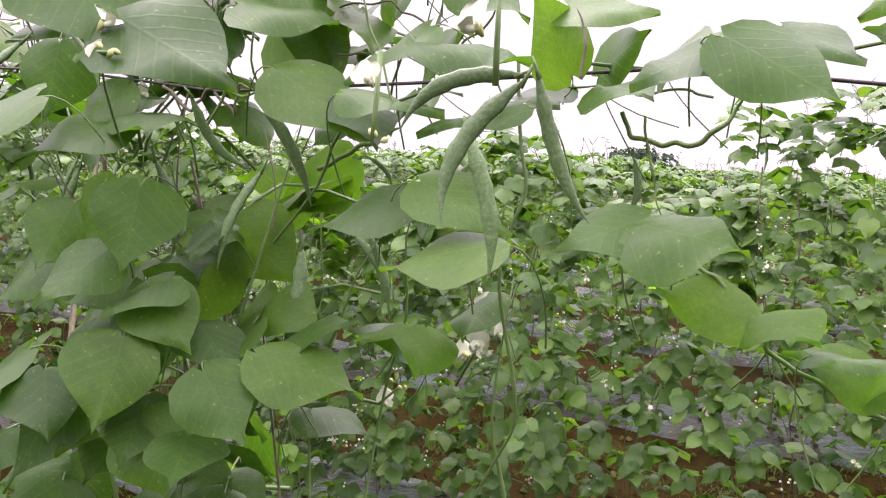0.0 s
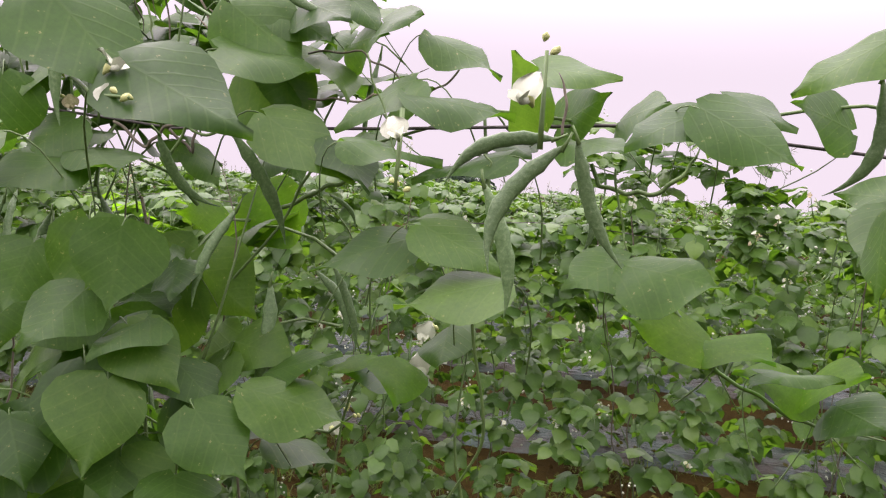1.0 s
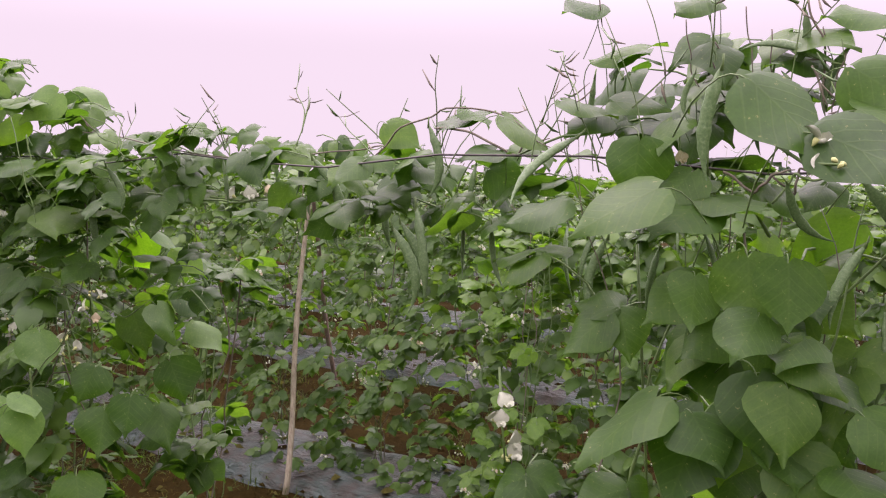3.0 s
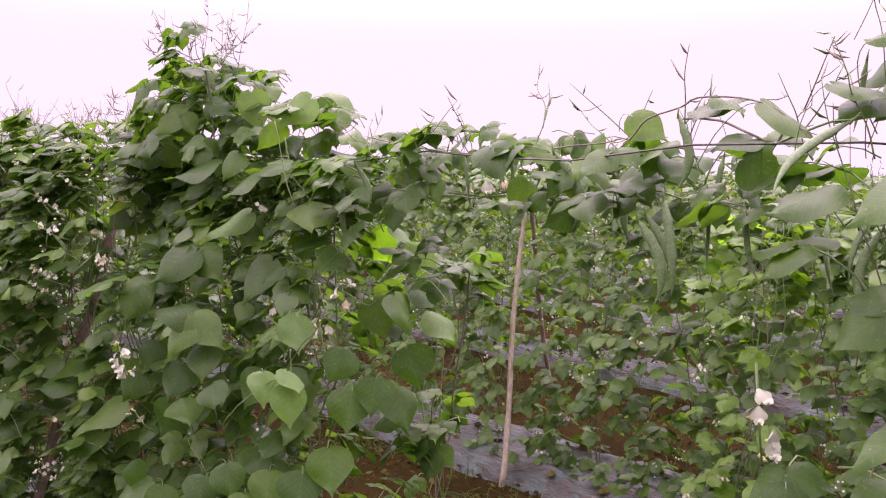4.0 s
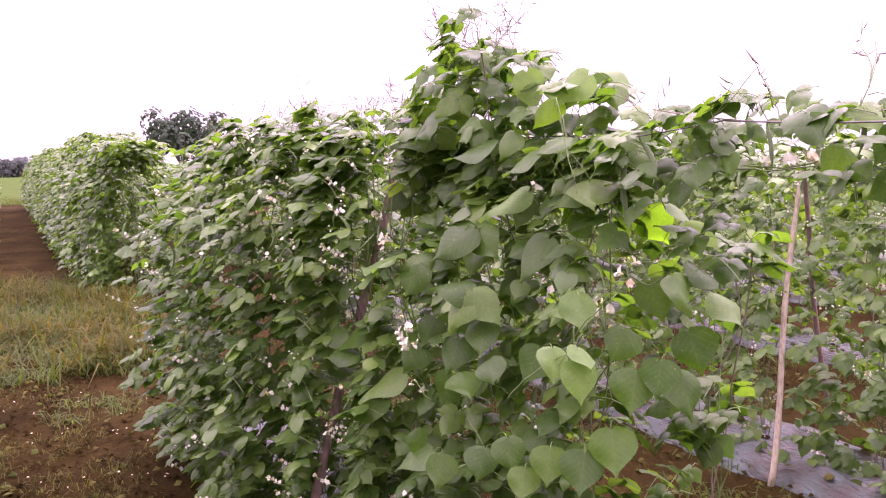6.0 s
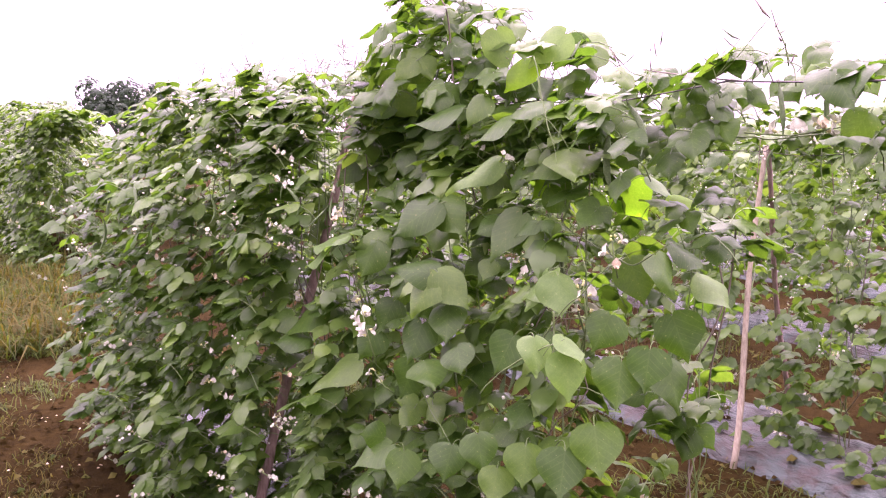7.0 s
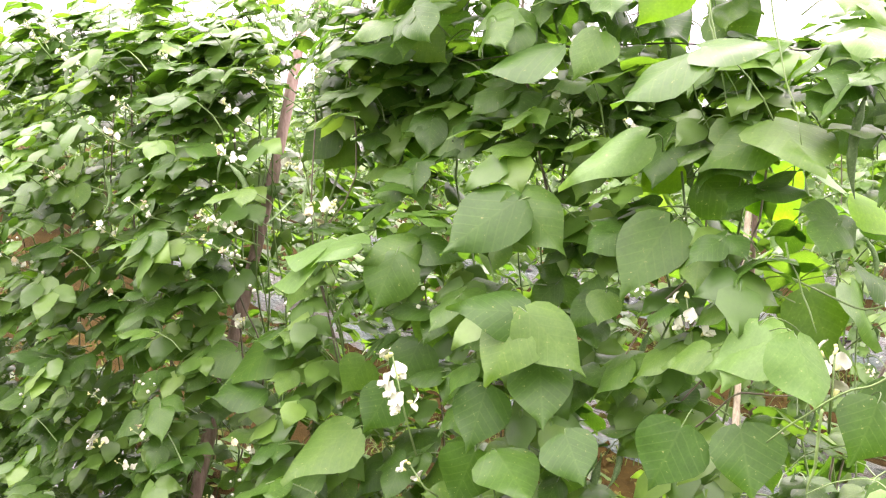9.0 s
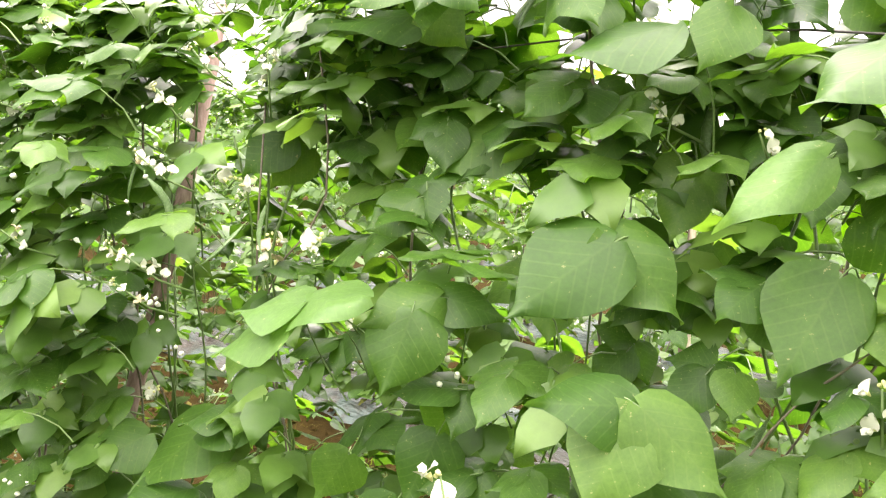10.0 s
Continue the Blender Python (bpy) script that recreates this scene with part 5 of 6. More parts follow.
hero_leaf(bush, (-2.563, 0.855, 1.483), (-2.591, 0.770, 1.373), (0.243, -0.794, 0.558), 0.80)
hero_leaf(bush, (-2.458, 0.985, 1.764), (-2.452, 0.935, 1.716), (-0.080, -0.703, 0.706), 0.88, M_BACKLIT)
hero_leaf(bush, (-2.501, 0.899, 1.662), (-2.415, 0.913, 1.604), (0.514, -0.588, 0.627), 0.88)
hero_leaf(bush, (-2.352, 0.778, 1.362), (-2.371, 0.728, 1.277), (-0.163, -0.835, 0.527), 0.88, M_PALE)
hero_leaf(bush, (-2.772, 0.997, 1.483), (-2.769, 0.965, 1.389), (0.488, -0.823, 0.294), 0.91)
hero_leaf(bush, (-2.757, 1.075, 1.744), (-2.690, 1.095, 1.668), (0.367, -0.934, 0.074), 0.91)
hero_leaf(bush, (-2.707, 1.083, 1.571), (-2.753, 1.039, 1.511), (0.542, -0.819, 0.197), 0.94, M_BACKLIT)
hero_leaf(bush, (-2.787, 0.954, 1.428), (-2.721, 0.960, 1.358), (0.551, -0.691, 0.463), 0.88)
hero_leaf(bush, (-2.560, 0.949, 1.552), (-2.492, 0.954, 1.492), (0.251, -0.940, 0.209), 1.00)
hero_pod(bush, (-2.474, 0.864, 1.449), (-2.473, 0.842, 1.354))
hero_pod(bush, (-2.459, 0.863, 1.457), (-2.430, 0.836, 1.313))
hero_pod(bush, (-2.780, 0.986, 1.713), (-2.767, 0.990, 1.572))
vine(bush, [(-2.521, 0.866, 1.401), (-2.484, 0.864, 1.439), (-2.467, 0.863, 1.456), (-2.452, 0.863, 1.452), (-2.447, 0.865, 1.422)], 0.0022, 821, False, 0.003)
vine(bush, [(-2.550, 0.891, 1.846), (-2.536, 0.893, 1.800), (-2.514, 0.895, 1.746), (-2.481, 0.898, 1.692)], 0.0022, 822, False, 0.003)
vine(bush, [(-2.692, 0.877, 1.153), (-2.585, 0.869, 1.329), (-2.492, 0.864, 1.430)], 0.0025, 823, True, 0.003)
vine(bush, [(-2.575, 0.878, 1.114), (-2.480, 0.873, 1.235), (-2.381, 0.867, 1.373)], 0.0025, 824, True, 0.003)

hero_leaf(bush, (-3.243, 0.837, 1.808), (-3.329, 0.705, 1.782), (0.251, -0.341, 0.907), 0.67)
hero_leaf(bush, (-3.214, 0.837, 1.823), (-3.168, 0.875, 1.765), (0.678, -0.742, 0.046), 1.05)
hero_leaf(bush, (-2.789, 0.803, 1.775), (-2.888, 0.695, 1.726), (0.072, -0.470, 0.884), 0.84)
hero_leaf(bush, (-2.721, 0.838, 1.802), (-2.734, 0.788, 1.728), (0.471, -0.760, 0.447), 0.88)
hero_leaf(bush, (-2.505, 0.804, 1.762), (-2.585, 0.718, 1.685), (-0.165, -0.567, 0.809), 0.88)
hero_leaf(bush, (-2.500, 0.804, 1.766), (-2.387, 0.804, 1.768), (-0.019, -0.431, 0.902), 0.87)
hero_leaf(bush, (-3.083, 0.899, 1.647), (-3.148, 0.803, 1.568), (0.211, -0.701, 0.679), 0.88)
hero_leaf(bush, (-3.096, 0.917, 1.649), (-2.957, 0.896, 1.714), (-0.352, -0.784, 0.511), 0.88)
hero_leaf(bush, (-2.579, 0.789, 1.625), (-2.644, 0.678, 1.551), (0.409, -0.659, 0.631), 0.46, M_PALE)
hero_leaf(bush, (-2.414, 0.882, 1.637), (-2.485, 0.812, 1.590), (0.158, -0.654, 0.739), 0.88)
hero_leaf(bush, (-2.411, 0.881, 1.659), (-2.299, 0.812, 1.599), (0.332, -0.250, 0.905), 0.88)
hero_leaf(bush, (-2.801, 0.733, 1.503), (-2.869, 0.618, 1.420), (0.443, -0.680, 0.585), 0.80)
hero_leaf(bush, (-2.813, 0.738, 1.511), (-2.716, 0.765, 1.422), (0.589, -0.679, 0.439), 0.74)
hero_leaf(bush, (-3.058, 0.715, 1.389), (-3.116, 0.618, 1.356), (0.555, -0.544, 0.629), 0.69)
hero_leaf(bush, (-3.072, 0.672, 1.368), (-3.070, 0.614, 1.267), (0.559, -0.714, 0.421), 0.91)
hero_leaf(bush, (-3.224, 0.605, 1.365), (-3.336, 0.570, 1.343), (-0.069, -0.392, 0.921), 0.88, M_PALE)
hero_leaf(bush, (-3.218, 0.605, 1.369), (-3.084, 0.586, 1.396), (-0.239, -0.351, 0.906), 0.88, M_PALE)
hero_leaf(bush, (-3.232, 0.605, 1.352), (-3.364, 0.555, 1.271), (-0.233, -0.605, 0.754), 0.87, M_PALE)
hero_leaf(bush, (-2.732, 0.690, 1.316), (-2.804, 0.589, 1.327), (0.627, -0.376, 0.682), 0.71)
hero_leaf(bush, (-2.727, 0.679, 1.310), (-2.741, 0.607, 1.210), (0.344, -0.785, 0.515), 0.88)
hero_leaf(bush, (-2.722, 0.686, 1.319), (-2.622, 0.716, 1.236), (0.607, -0.611, 0.509), 0.71)
hero_leaf(bush, (-2.661, 0.823, 1.347), (-2.649, 0.789, 1.301), (0.545, -0.596, 0.588), 1.05)
hero_leaf(bush, (-2.816, 0.687, 1.154), (-2.807, 0.637, 1.057), (0.654, -0.647, 0.390), 0.89)
hero_leaf(bush, (-2.718, 0.720, 1.222), (-2.662, 0.670, 1.141), (0.452, -0.580, 0.674), 0.92)
hero_leaf(bush, (-2.627, 0.689, 1.127), (-2.560, 0.655, 1.080), (0.218, -0.615, 0.763), 1.05)
hero_leaf(bush, (-2.750, 0.655, 1.063), (-2.640, 0.621, 1.026), (0.221, -0.302, 0.928), 0.88)
hero_leaf(bush, (-2.808, 0.656, 1.043), (-2.830, 0.624, 0.944), (0.616, -0.785, 0.111), 1.01)
hero_leaf(bush, (-2.442, 0.740, 1.186), (-2.457, 0.690, 1.097), (0.485, -0.796, 0.366), 1.02)
hero_leaf(bush, (-2.364, 0.776, 1.200), (-2.321, 0.744, 1.118), (0.349, -0.793, 0.500), 1.03)
hero_leaf(bush, (-2.313, 0.769, 1.354), (-2.406, 0.735, 1.301), (-0.192, -0.634, 0.745), 0.88, M_PALE)
hero_leaf(bush, (-2.281, 0.751, 1.364), (-2.228, 0.718, 1.284), (0.674, -0.417, 0.611), 0.88, M_PALE)
hero_leaf(bush, (-3.887, 0.679, 0.895), (-3.963, 0.628, 0.822), (0.120, -0.872, 0.477), 0.88)
hero_leaf(bush, (-3.857, 0.681, 0.861), (-3.774, 0.629, 0.804), (0.484, -0.168, 0.855), 0.92)
hero_leaf(bush, (-3.818, 0.679, 0.905), (-3.756, 0.743, 0.874), (0.717, -0.424, 0.553), 0.88)
hero_leaf(bush, (-3.536, 0.689, 1.083), (-3.562, 0.548, 0.984), (0.085, -0.587, 0.809), 0.88)
hero_leaf(bush, (-3.509, 0.689, 1.089), (-3.348, 0.669, 1.127), (-0.250, -0.262, 0.929), 0.88)
hero_leaf(bush, (-3.197, 0.659, 0.961), (-3.234, 0.514, 0.881), (0.023, -0.490, 0.871), 0.88)
hero_leaf(bush, (-3.316, 0.647, 0.828), (-3.371, 0.487, 0.787), (0.109, -0.293, 0.953), 0.88)
hero_leaf(bush, (-3.081, 0.672, 1.082), (-3.099, 0.622, 0.999), (0.721, -0.650, 0.232), 0.99)
hero_leaf(bush, (-3.217, 0.707, 1.102), (-3.250, 0.674, 1.031), (0.679, -0.731, 0.036), 1.05)
hero_leaf(bush, (-3.052, 0.722, 1.178), (-3.062, 0.672, 1.088), (0.729, -0.632, 0.273), 0.91)
hero_leaf(bush, (-3.384, 0.895, 1.728), (-3.308, 0.853, 1.646), (0.630, -0.272, 0.726), 0.88)
hero_leaf(bush, (-3.387, 0.898, 1.647), (-3.396, 0.856, 1.593), (0.851, -0.479, 0.215), 0.99)
hero_leaf(bush, (-3.167, 0.778, 1.519), (-3.226, 0.726, 1.469), (0.205, -0.786, 0.575), 0.88)
hero_leaf(bush, (-3.562, 0.855, 1.600), (-3.614, 0.795, 1.523), (0.539, -0.801, 0.257), 0.88)
hero_leaf(bush, (-3.659, 0.716, 1.680), (-3.789, 0.664, 1.625), (-0.052, -0.664, 0.749), 0.87)
hero_leaf(bush, (-3.791, 0.723, 1.523), (-3.857, 0.548, 1.468), (0.130, -0.342, 0.932), 0.75)
hero_leaf(bush, (-3.553, 0.901, 1.572), (-3.606, 0.860, 1.496), (0.652, -0.758, -0.036), 0.88)
hero_leaf(bush, (-3.063, 0.792, 1.225), (-3.095, 0.759, 1.149), (0.649, -0.762, 0.044), 1.05)
hero_leaf(bush, (-2.660, 0.909, 1.431), (-2.590, 0.867, 1.375), (0.287, -0.565, 0.778), 0.88)
hero_leaf(bush, (-2.805, 0.907, 1.467), (-2.714, 0.865, 1.417), (0.273, -0.419, 0.864), 0.88)
hero_leaf(bush, (-3.052, 1.031, 1.708), (-3.026, 0.990, 1.634), (0.617, -0.574, 0.542), 1.01)
hero_leaf(bush, (-2.956, 1.031, 1.720), (-2.962, 0.988, 1.660), (0.747, -0.584, 0.326), 1.00)
hero_leaf(bush, (-3.312, 1.029, 1.748), (-3.303, 0.988, 1.665), (0.766, -0.535, 0.349), 1.05)
hero_leaf(bush, (-3.224, 0.978, 1.883), (-3.251, 0.936, 1.818), (0.809, -0.591, 0.038), 1.05)
hero_leaf(bush, (-3.123, 1.024, 1.869), (-2.982, 0.981, 1.823), (0.143, -0.479, 0.866), 0.88)
hero_leaf(bush, (-2.751, 1.025, 1.858), (-2.646, 0.982, 1.808), (0.088, -0.654, 0.746), 0.88)
hero_leaf(bush, (-2.623, 1.070, 1.855), (-2.539, 1.028, 1.798), (0.081, -0.741, 0.671), 0.88)
hero_leaf(bush, (-3.471, 0.977, 1.899), (-3.507, 0.934, 1.856), (0.804, -0.586, -0.072), 1.05)
hero_leaf(bush, (-3.827, 0.975, 1.921), (-3.766, 1.049, 1.878), (0.753, -0.657, -0.048), 0.96)
hero_leaf(bush, (-2.401, 1.079, 1.666), (-2.324, 1.037, 1.614), (0.041, -0.741, 0.670), 0.88)
hero_leaf(bush, (-2.325, 1.028, 1.798), (-2.426, 0.984, 1.770), (0.163, -0.758, 0.624), 0.88)
hero_pod(bush, (-3.457, 0.673, 1.446), (-3.485, 0.608, 1.378))
hero_pod(bush, (-3.394, 0.671, 1.491), (-3.388, 0.661, 1.404))
hero_pod(bush, (-2.479, 0.910, 1.423), (-2.473, 0.897, 1.349))
hero_pod(bush, (-2.448, 0.909, 1.438), (-2.421, 0.895, 1.315))
hero_pod(bush, (-3.038, 0.933, 1.890), (-3.084, 0.902, 1.780))
vine(bush, [(-2.210, 0.682, 1.299), (-2.212, 0.684, 1.241), (-2.219, 0.687, 1.167)], 0.0032, 893, False, 0.003)
vine(bush, [(-3.917, 0.654, 1.460), (-3.670, 0.656, 1.411), (-3.531, 0.659, 1.355)], 0.0022, 894, False, 0.003)
vine(bush, [(-2.545, 0.891, 1.850), (-2.524, 0.894, 1.769), (-2.502, 0.899, 1.670)], 0.0022, 895, False, 0.003)
vine(bush, [(-2.364, 0.862, 1.478), (-2.332, 0.866, 1.403), (-2.306, 0.868, 1.348)], 0.0022, 896, False, 0.003)
vine(bush, [(-2.550, 0.880, 1.072), (-2.429, 0.874, 1.214), (-2.319, 0.873, 1.245)], 0.0025, 897, True, 0.003)
vine(bush, [(-3.498, 0.658, 0.967), (-3.501, 0.663, 0.862), (-3.527, 0.670, 0.716)], 0.0022, 898, False, 0.003)

# flowers that can be picked out
flowers_at(narrow, (-0.540, 0.492, 1.787), (1, -0.2, -0.35), 2, 1, 0.024, 0)
flowers_at(narrow, (-0.662, 0.705, 2.029), (-0.4, 0, 0.3), 4, 3, 0.024, 0.6)
flowers_at(narrow, (-0.439, 0.822, 1.44), (0.4, -0.2, 0.2), 2, 4, 0.022, 0)
flowers_at(narrow, (-0.992, 0.698, 1.37), (0.15, -0.1, -1), 6, 2, 0.024, 0)
flowers_at(wire_vine, (-0.184, 0.46, 1.799), (0, -0.05, 1), 1, 5, 0.022, 0)
flowers_at(wire_vine, (-0.302, 0.526, 1.741), (0, -0.1, -1), 1, 6, 0.021, 0)
flowers_at(wire_vine, (-0.368, 0.93, 1.505), (0.3, -0.2, 0.6), 6, 7, 0.026, 0.0)
flowers_at(gap_vine, (-1.85, 1.05, 1.705), (1, 0.35, 0.05), 9, 9, 0.026, 0.12)
flowers_at(bush, (-2.879, 0.535, 1.169), (-0.15, -0.2, 1), 9, 11, 0.027, 0)
flowers_at(bush, (-2.873, 0.581, 0.993), (-0.3, -0.5, 0.7), 2, 12, 0.024, 0)
flowers_at(bush, (-2.252, 0.811, 1.301), (0.05, -0.2, 1), 5, 13, 0.026, 0)
flowers_at(bush, (-2.491, 0.824, 1.336), (-0.1, -0.3, 1), 4, 14, 0.025, 0)
flowers_at(bush, (-3.232, 0.631, 1.455), (0.6, -0.3, 0.1), 2, 15, 0.026, 0)
flowers_at(bush, (-3.554, 0.719, 1.512), (0.7, -0.3, 0.1), 2, 16, 0.026, 0)
flowers_at(bush, (-3.427, 0.712, 1.388), (0.05, -0.2, 1), 5, 17, 0.022, 0.5)
flowers_at(bush, (-4.102, 0.594, 1.578), (0.1, -0.2, 1), 5, 18, 0.025, 0)
flowers_at(bush, (-3.985, 0.389, 0.732), (0.8, -0.3, 0.2), 6, 19, 0.026, 0)
flowers_at(bush, (-3.704, 0.672, 1.088), (0.5, -0.3, 0.3), 3, 20, 0.024, 0)
flowers_at(bush, (-2.871, 0.863, 1.455), (0.5, -0.3, 0.1), 2, 21, 0.022, 0.4)
flowers_at(bush, (-2.168, 0.82, 1.429), (0.1, -0.3, 0.9), 3, 22, 0.024, 0.2)

# ---- second row ----
ROW = ROW_Y[1]
rng2 = random.Random(5)
x = 3.0
i = 0
while x > -7.4:
    wide = rng2.uniform(0.55, 0.75)
    tall = 0.26 if 0.2 < x < 2.4 else 0.14 if x < -2.6 else 0.0
    bean_plant(x - wide, x, ROW, 0.27 * rng2.uniform(0.75, 1.25), 0.10, 1.66 + rng2.uniform(-0.10, 0.10) + tall, 70, 400 + i, NEAR, 8, 4, 4, (0.060, 0.092), group="bean plants in the second row", thin=0.25, tilt=1.55, filler=210, blossoms=16)
    x -= wide
    i += 1
bean_plant(-2.26, -1.94, ROW - 0.40, 0.14, 0.15, 1.60, 90, 460, "slender light-green bean plant with white flowers", 6, 3, 1, (0.055, 0.082), group="bean plants in the second row", young=0.2, thin=0.1, tilt=1.6, blossoms=8, fresh=True)
far_row(-13, x, ROW, 0.36, 0.1, 1.72, 240, 302, (0.075, 0.105), 1.6, 9)
far_row(3.0, 7, ROW, 0.36, 0.1, 1.70, 220, 303, (0.075, 0.105), 1.6, 9)
# ---- rows behind ----
for k, y in enumerate(ROW_Y[2:]):
    far_row(-22, 7 + k, y, 0.34, 0.15, 1.66, 270 if k < 2 else 190, 310 + k, (0.072, 0.105), 1.7, 30)
far_row(-26, 12, 15.4, 0.4, 0.1, 1.68, 90, 320, (0.12, 0.17), 3.0, 6)
far_row(-26, 14, 18.0, 0.4, 0.1, 1.70, 90, 321, (0.12, 0.17), 3.0, 6)
# an unseen row added across the path to cut low sky light on near leaves
far_row(-6.6, 6, -1.80, 0.45, 0.0, 1.80, 170, 340, (0.08, 0.115), 1.6, 5)
# ---- the next block of rows beyond the grass strip ----
far_row(-42, -12.5, 0.98, 0.58, 0.0, 2.06, 440, 330, (0.085, 0.12), 1.6, 16, 0.14)
far_row(-42, -12.5, 1.02, 0.28, 0.1, 1.95, 150, 335, (0.09, 0.13), 2.6, 0, 0.05)
far_row(-42, -17.5, -1.55, 0.52, 0.0, 1.72, 300, 331, (0.085, 0.12), 1.6, 12)
far_row(-42, -13.5, 3.4, 0.5, 0.0, 1.72, 150, 332, (0.09, 0.13), 2.4, 8)
far_row(-12.55, -12.2, 0.98, 0.46, 0.0, 1.95, 700, 333, (0.085, 0.12), 1.6, 16)
far_row(-17.55, -17.2, -1.55, 0.42, 0.0, 1.6, 700, 334, (0.085, 0.12), 1.6, 12)


# ---- grass, weeds and litter ----
def blade(width=0.05):
    s = Shape()
    s.add([(-width, 0, 0), (width, 0, 0), (width * 0.8, 0.22, 0.5), (-width * 0.8, 0.22, 0.5), (0, 0.80, 0.62)], [(0, 1, 2, 3), (3, 2, 4)])
    return triangles(s)


def grass(name, x0, x1, y0, y1, count, tall, material_used, seed, label, clump=0.0):
    rng, poses = random.Random(seed), []
    while len(poses) < count:
        cx, cy = rng.uniform(x0, x1), rng.uniform(y0, y1)
        if noise.noise(Vector((cx * 1.4, cy * 1.4, seed))) < clump:
            continue
        for k in range(14):
            h = rng.uniform(*tall)
            poses.append(Matrix.Translation((cx + rng.gauss(0, 0.05), cy + rng.gauss(0, 0.05), -0.02)) @ pose(0, 0, 0, rng.uniform(-40, 5), 0, rng.uniform(0, 360)) @ Matrix.Diagonal((h * 0.22 + 0.035, h, h, 1)))
    ob = joined(name, blade(), poses, [material_used], None, label)
    tagged(ob, category="grass")


grass("dry_grass", -13.6, -8.0, -3.2, 0.9, 11000, (0.16, 0.60), M_STRAW, 501, "dry yellow grass strip at the end of the rows", -0.05)
grass("green_grass", -13.8, -7.8, -3.2, 0.9, 8000, (0.12, 0.42), M_GRASS, 502, "green grass among the dry strip", -0.1)
grass("green_grass", -8.4, -6.0, -2.6, 0.5, 1500, (0.05, 0.16), M_GRASS, 509, "sparse green grass tufts on the bare soil", 0.22)
grass("weeds", -6.2, 3, 1.3, 2.9, 5200, (0.04, 0.14), M_GRASS, 503, "low green weeds on the soil between rows", 0.05)
grass("weeds", -6.2, 3, 3.9, 5.3, 2600, (0.04, 0.12), M_GRASS, 504, "low green weeds on the soil between rows", 0.05)
for k in (1, 2):
    grass("weeds", -6.5, 3, ROW_Y[k] - 0.5, ROW_Y[k] - 0.28, 900, (0.05, 0.16), M_GRASS, 520 + k, "green weeds along the mulch edge", 0.0)
grass("weeds", -6.4, -2, -2.5, 0.3, 1200, (0.03, 0.09), M_GRASS, 505, "sparse green weeds on the bare path", 0.25)
grass("dry_stubble", -8.2, -2, -1.5, 0.4, 5200, (0.03, 0.09), M_STRAW, 506, "short dry stubble on the bare path", 0.0)
grass("dry_stubble", -6.2, 3, 1.3, 5.2, 2500, (0.03, 0.08), M_STRAW, 507, "short dry stubble between rows", 0.0)


def litter(name, x0, x1, y0, y1, count, seed, material_used, size, label, z=0.0):
    rng, poses = random.Random(seed), []
    s = Shape()
    s.add([(-0.5, -0.35, 0), (0.5, -0.3, 0), (0.6, 0.25, 0.05), (-0.4, 0.4, 0), (0.05, 0.05, 0.45)], [(0, 1, 4), (1, 2, 4), (2, 3, 4), (3, 0, 4)])
    for i in range(count):
        poses.append(Matrix.Translation((rng.uniform(x0, x1), rng.uniform(y0, y1), z + rng.uniform(-0.02, 0.01))) @ pose(0, 0, 0, rng.uniform(-25, 25), rng.uniform(-25, 25), rng.uniform(0, 360)) @ Matrix.Diagonal((rng.uniform(*size), rng.uniform(*size), rng.uniform(*size), 1)))
    tagged(joined(name, triangles(s), poses, [material_used], None, label), category="litter")


litter("soil_clods", -8.5, 3, -2.6, 0.5, 6500, 511, M_SOIL, (0.012, 0.05), "small red-brown soil clods on the path")
litter("soil_clods", -7, 4, 1.2, 5.3, 4000, 512, M_SOIL, (0.012, 0.05), "small red-brown soil clods between rows")
litter("fallen_petals", -7.5, 3, -1.3, 0.5, 230, 513, M_PETAL_OLD, (0.008, 0.018), "pale fallen petals scattered on the soil")
for k in range(3):
    litter("dry_leaves", -7, 3, ROW_Y[k] - 0.35, ROW_Y[k] + 0.35, 260, 520 + k, M_STRAW, (0.02, 0.07), "dry fallen leaves lying on the mulch film", 0.09)
litter("dry_leaves", -8, 3, -1.4, 5.3, 1800, 514, M_STRAW, (0.02, 0.06), "dry fallen leaves scattered on the soil")


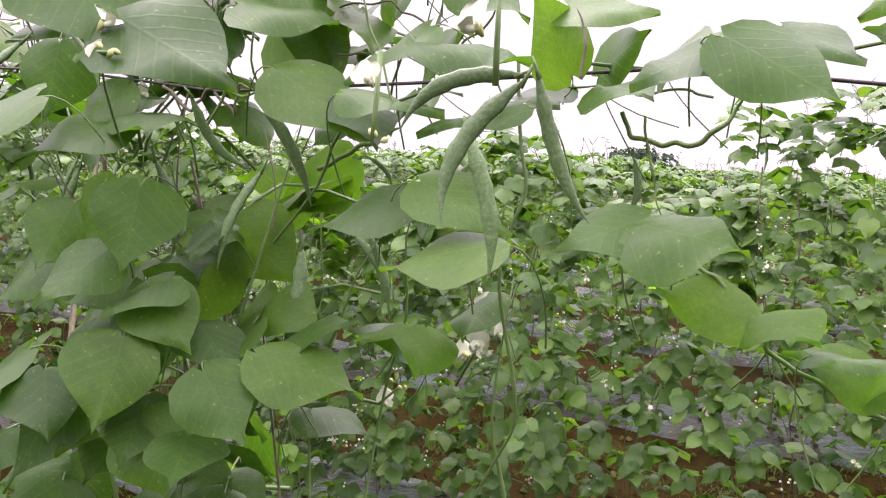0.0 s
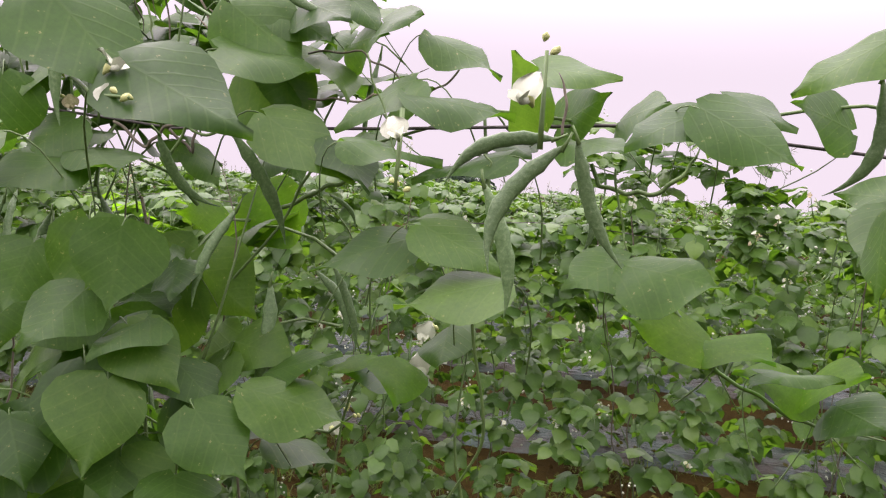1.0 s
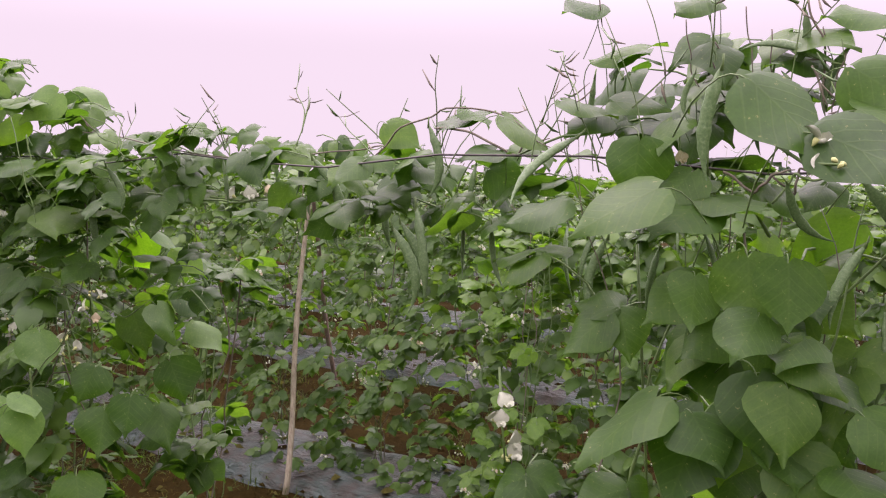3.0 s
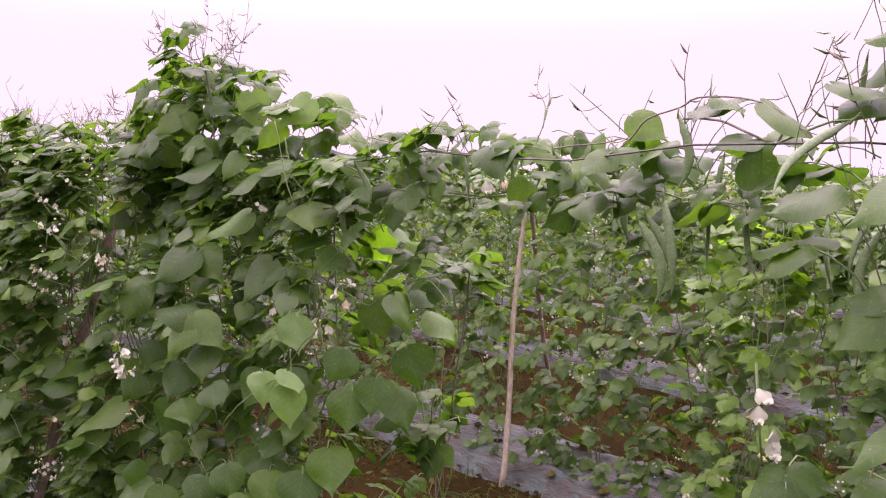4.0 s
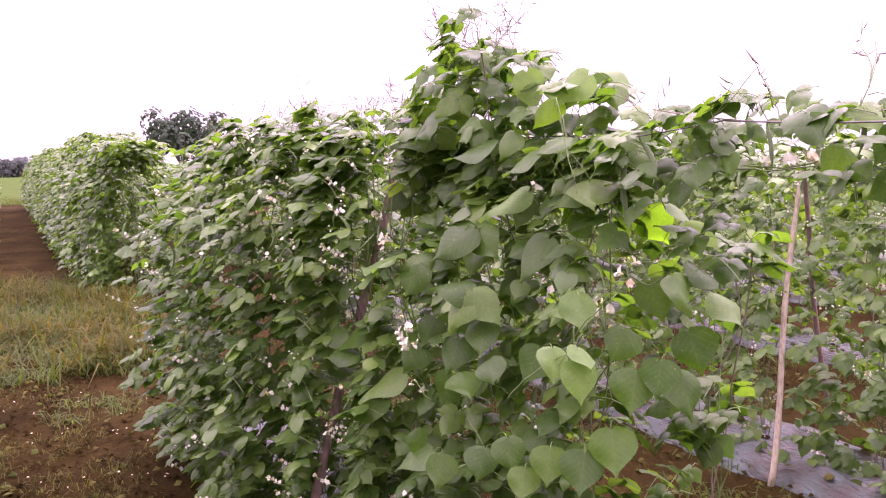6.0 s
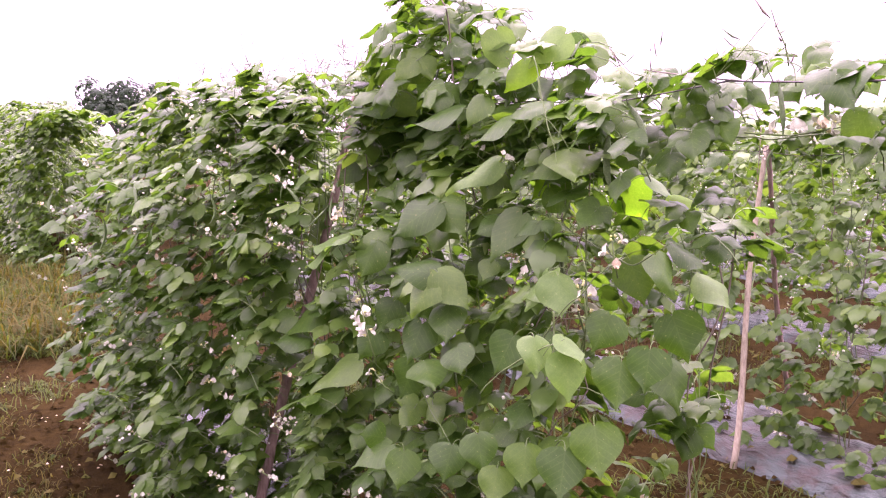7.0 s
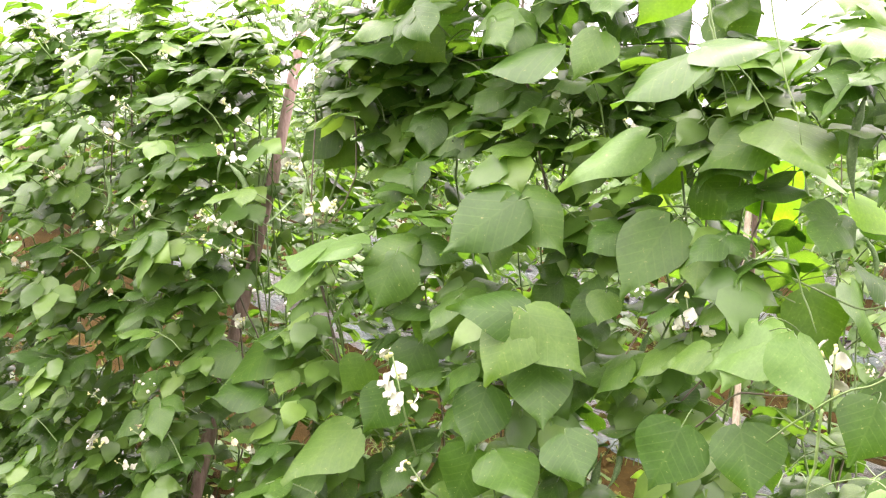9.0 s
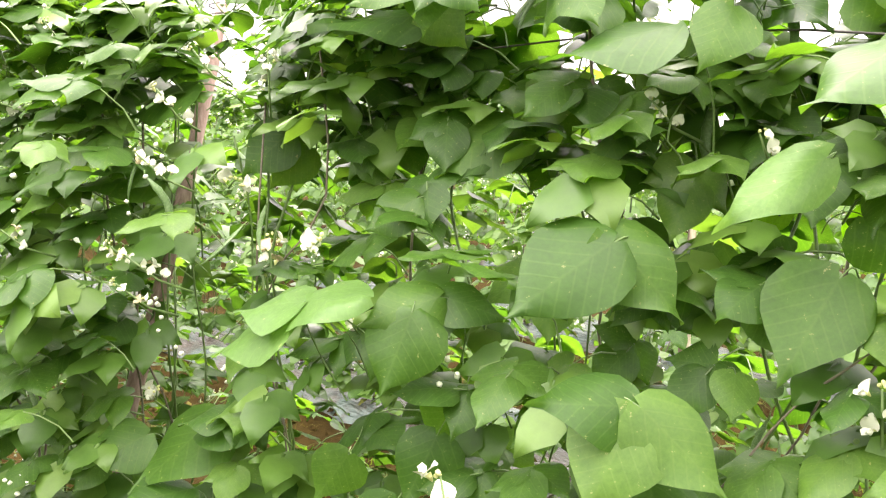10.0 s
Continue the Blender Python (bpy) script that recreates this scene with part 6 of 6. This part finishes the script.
# ---- distance ----
def far_tree(place, height, wide, seed, leaves=None):
    rng = random.Random(seed)
    ob = thing("tree", place, "dark round-crowned tree beyond the field", "tree", "far trees")
    t = Shape()
    tube(t, [(0, 0, -0.1), (0.05, 0, height * 0.3), (0, 0.05, height * 0.7)], [0.16, 0.12, 0.05], 7, 0)
    for k in range(5):
        a = k * 1.26
        tube(t, [(0, 0, height * 0.3), (math.cos(a) * wide * 0.25, math.sin(a) * wide * 0.25, height * 0.65)], [0.07, 0.03], 5, 0)
    part("trunk", t, [M_BARK], ob)
    clumps = [(rng.gauss(0, 0.22) * wide, rng.gauss(0, 0.22) * wide, height * rng.uniform(0.12 if leaves else 0.5, 0.86), rng.uniform(0.16, 0.26) * wide) for k in range(14)]
    poses = []
    for i in range(900):
        cx, cy, cz, r = clumps[rng.randrange(14)]
        d = Vector((rng.gauss(0, 1), rng.gauss(0, 1), rng.gauss(0, 1))).normalized()
        poses.append(axes(Vector((cx, cy, cz)) + d * r * rng.uniform(0.7, 1.05), d.orthogonal() + Vector((0, 0, -0.5)), d + Vector((0, 0, 0.6)), rng.uniform(0.07, 0.14) * wide ** 0.5))
    joined("crown", FAR_LEAF[seed % 4], poses, [leaves or M_TREE], ob, "dark green crown")


far_tree((-59, 10.3, 0), 5.7, 5.0, 1)
far_tree((-61, 12.6, 0), 5.0, 4.0, 2)
far_tree((-11.6, 58, 0), 3.0, 4.6, 3)
far_tree((-13.5, 60, 0), 2.6, 3.6, 4)
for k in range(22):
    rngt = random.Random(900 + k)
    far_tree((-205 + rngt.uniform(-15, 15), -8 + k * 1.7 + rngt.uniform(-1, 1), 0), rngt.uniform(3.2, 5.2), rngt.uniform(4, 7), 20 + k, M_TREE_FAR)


def hill():
    s, verts, faces = Shape(), [], []
    for i in range(61):
        y = -300 + i * 20
        h = 5.5 + 2.5 * noise.noise(Vector((y * 0.006, 1, 1))) + 1.0 * noise.noise(Vector((y * 0.03, 1, 1)))
        verts += [(-850, y, -1), (-880, y, max(h, 1)), (-990, y, -1)]
    for i in range(60):
        a = i * 3
        faces += [(a, a + 3, a + 4, a + 1), (a + 1, a + 4, a + 5, a + 2)]
    s.add(verts, faces)
    tagged(new("backdrop", s.mesh("backdrop", [M_HILL])), "low hazy hill on the horizon", "hill", kind="structure")


hill()


def meadow():
    s = Shape()
    s.add([(-46, -40, -0.004), (-46, 60, -0.004), (-260, 60, -0.004), (-260, -40, -0.004)], [(0, 1, 2, 3)])
    tagged(new("meadow", s.mesh("meadow", [M_MEADOW])), "flat green grass field beyond the rows", "grass field", kind="structure")


meadow()
grass("green_grass", -52, -45, -4, 4, 5000, (0.2, 0.6), M_GRASS, 508, "tall green grass at the end of the path", -0.3)
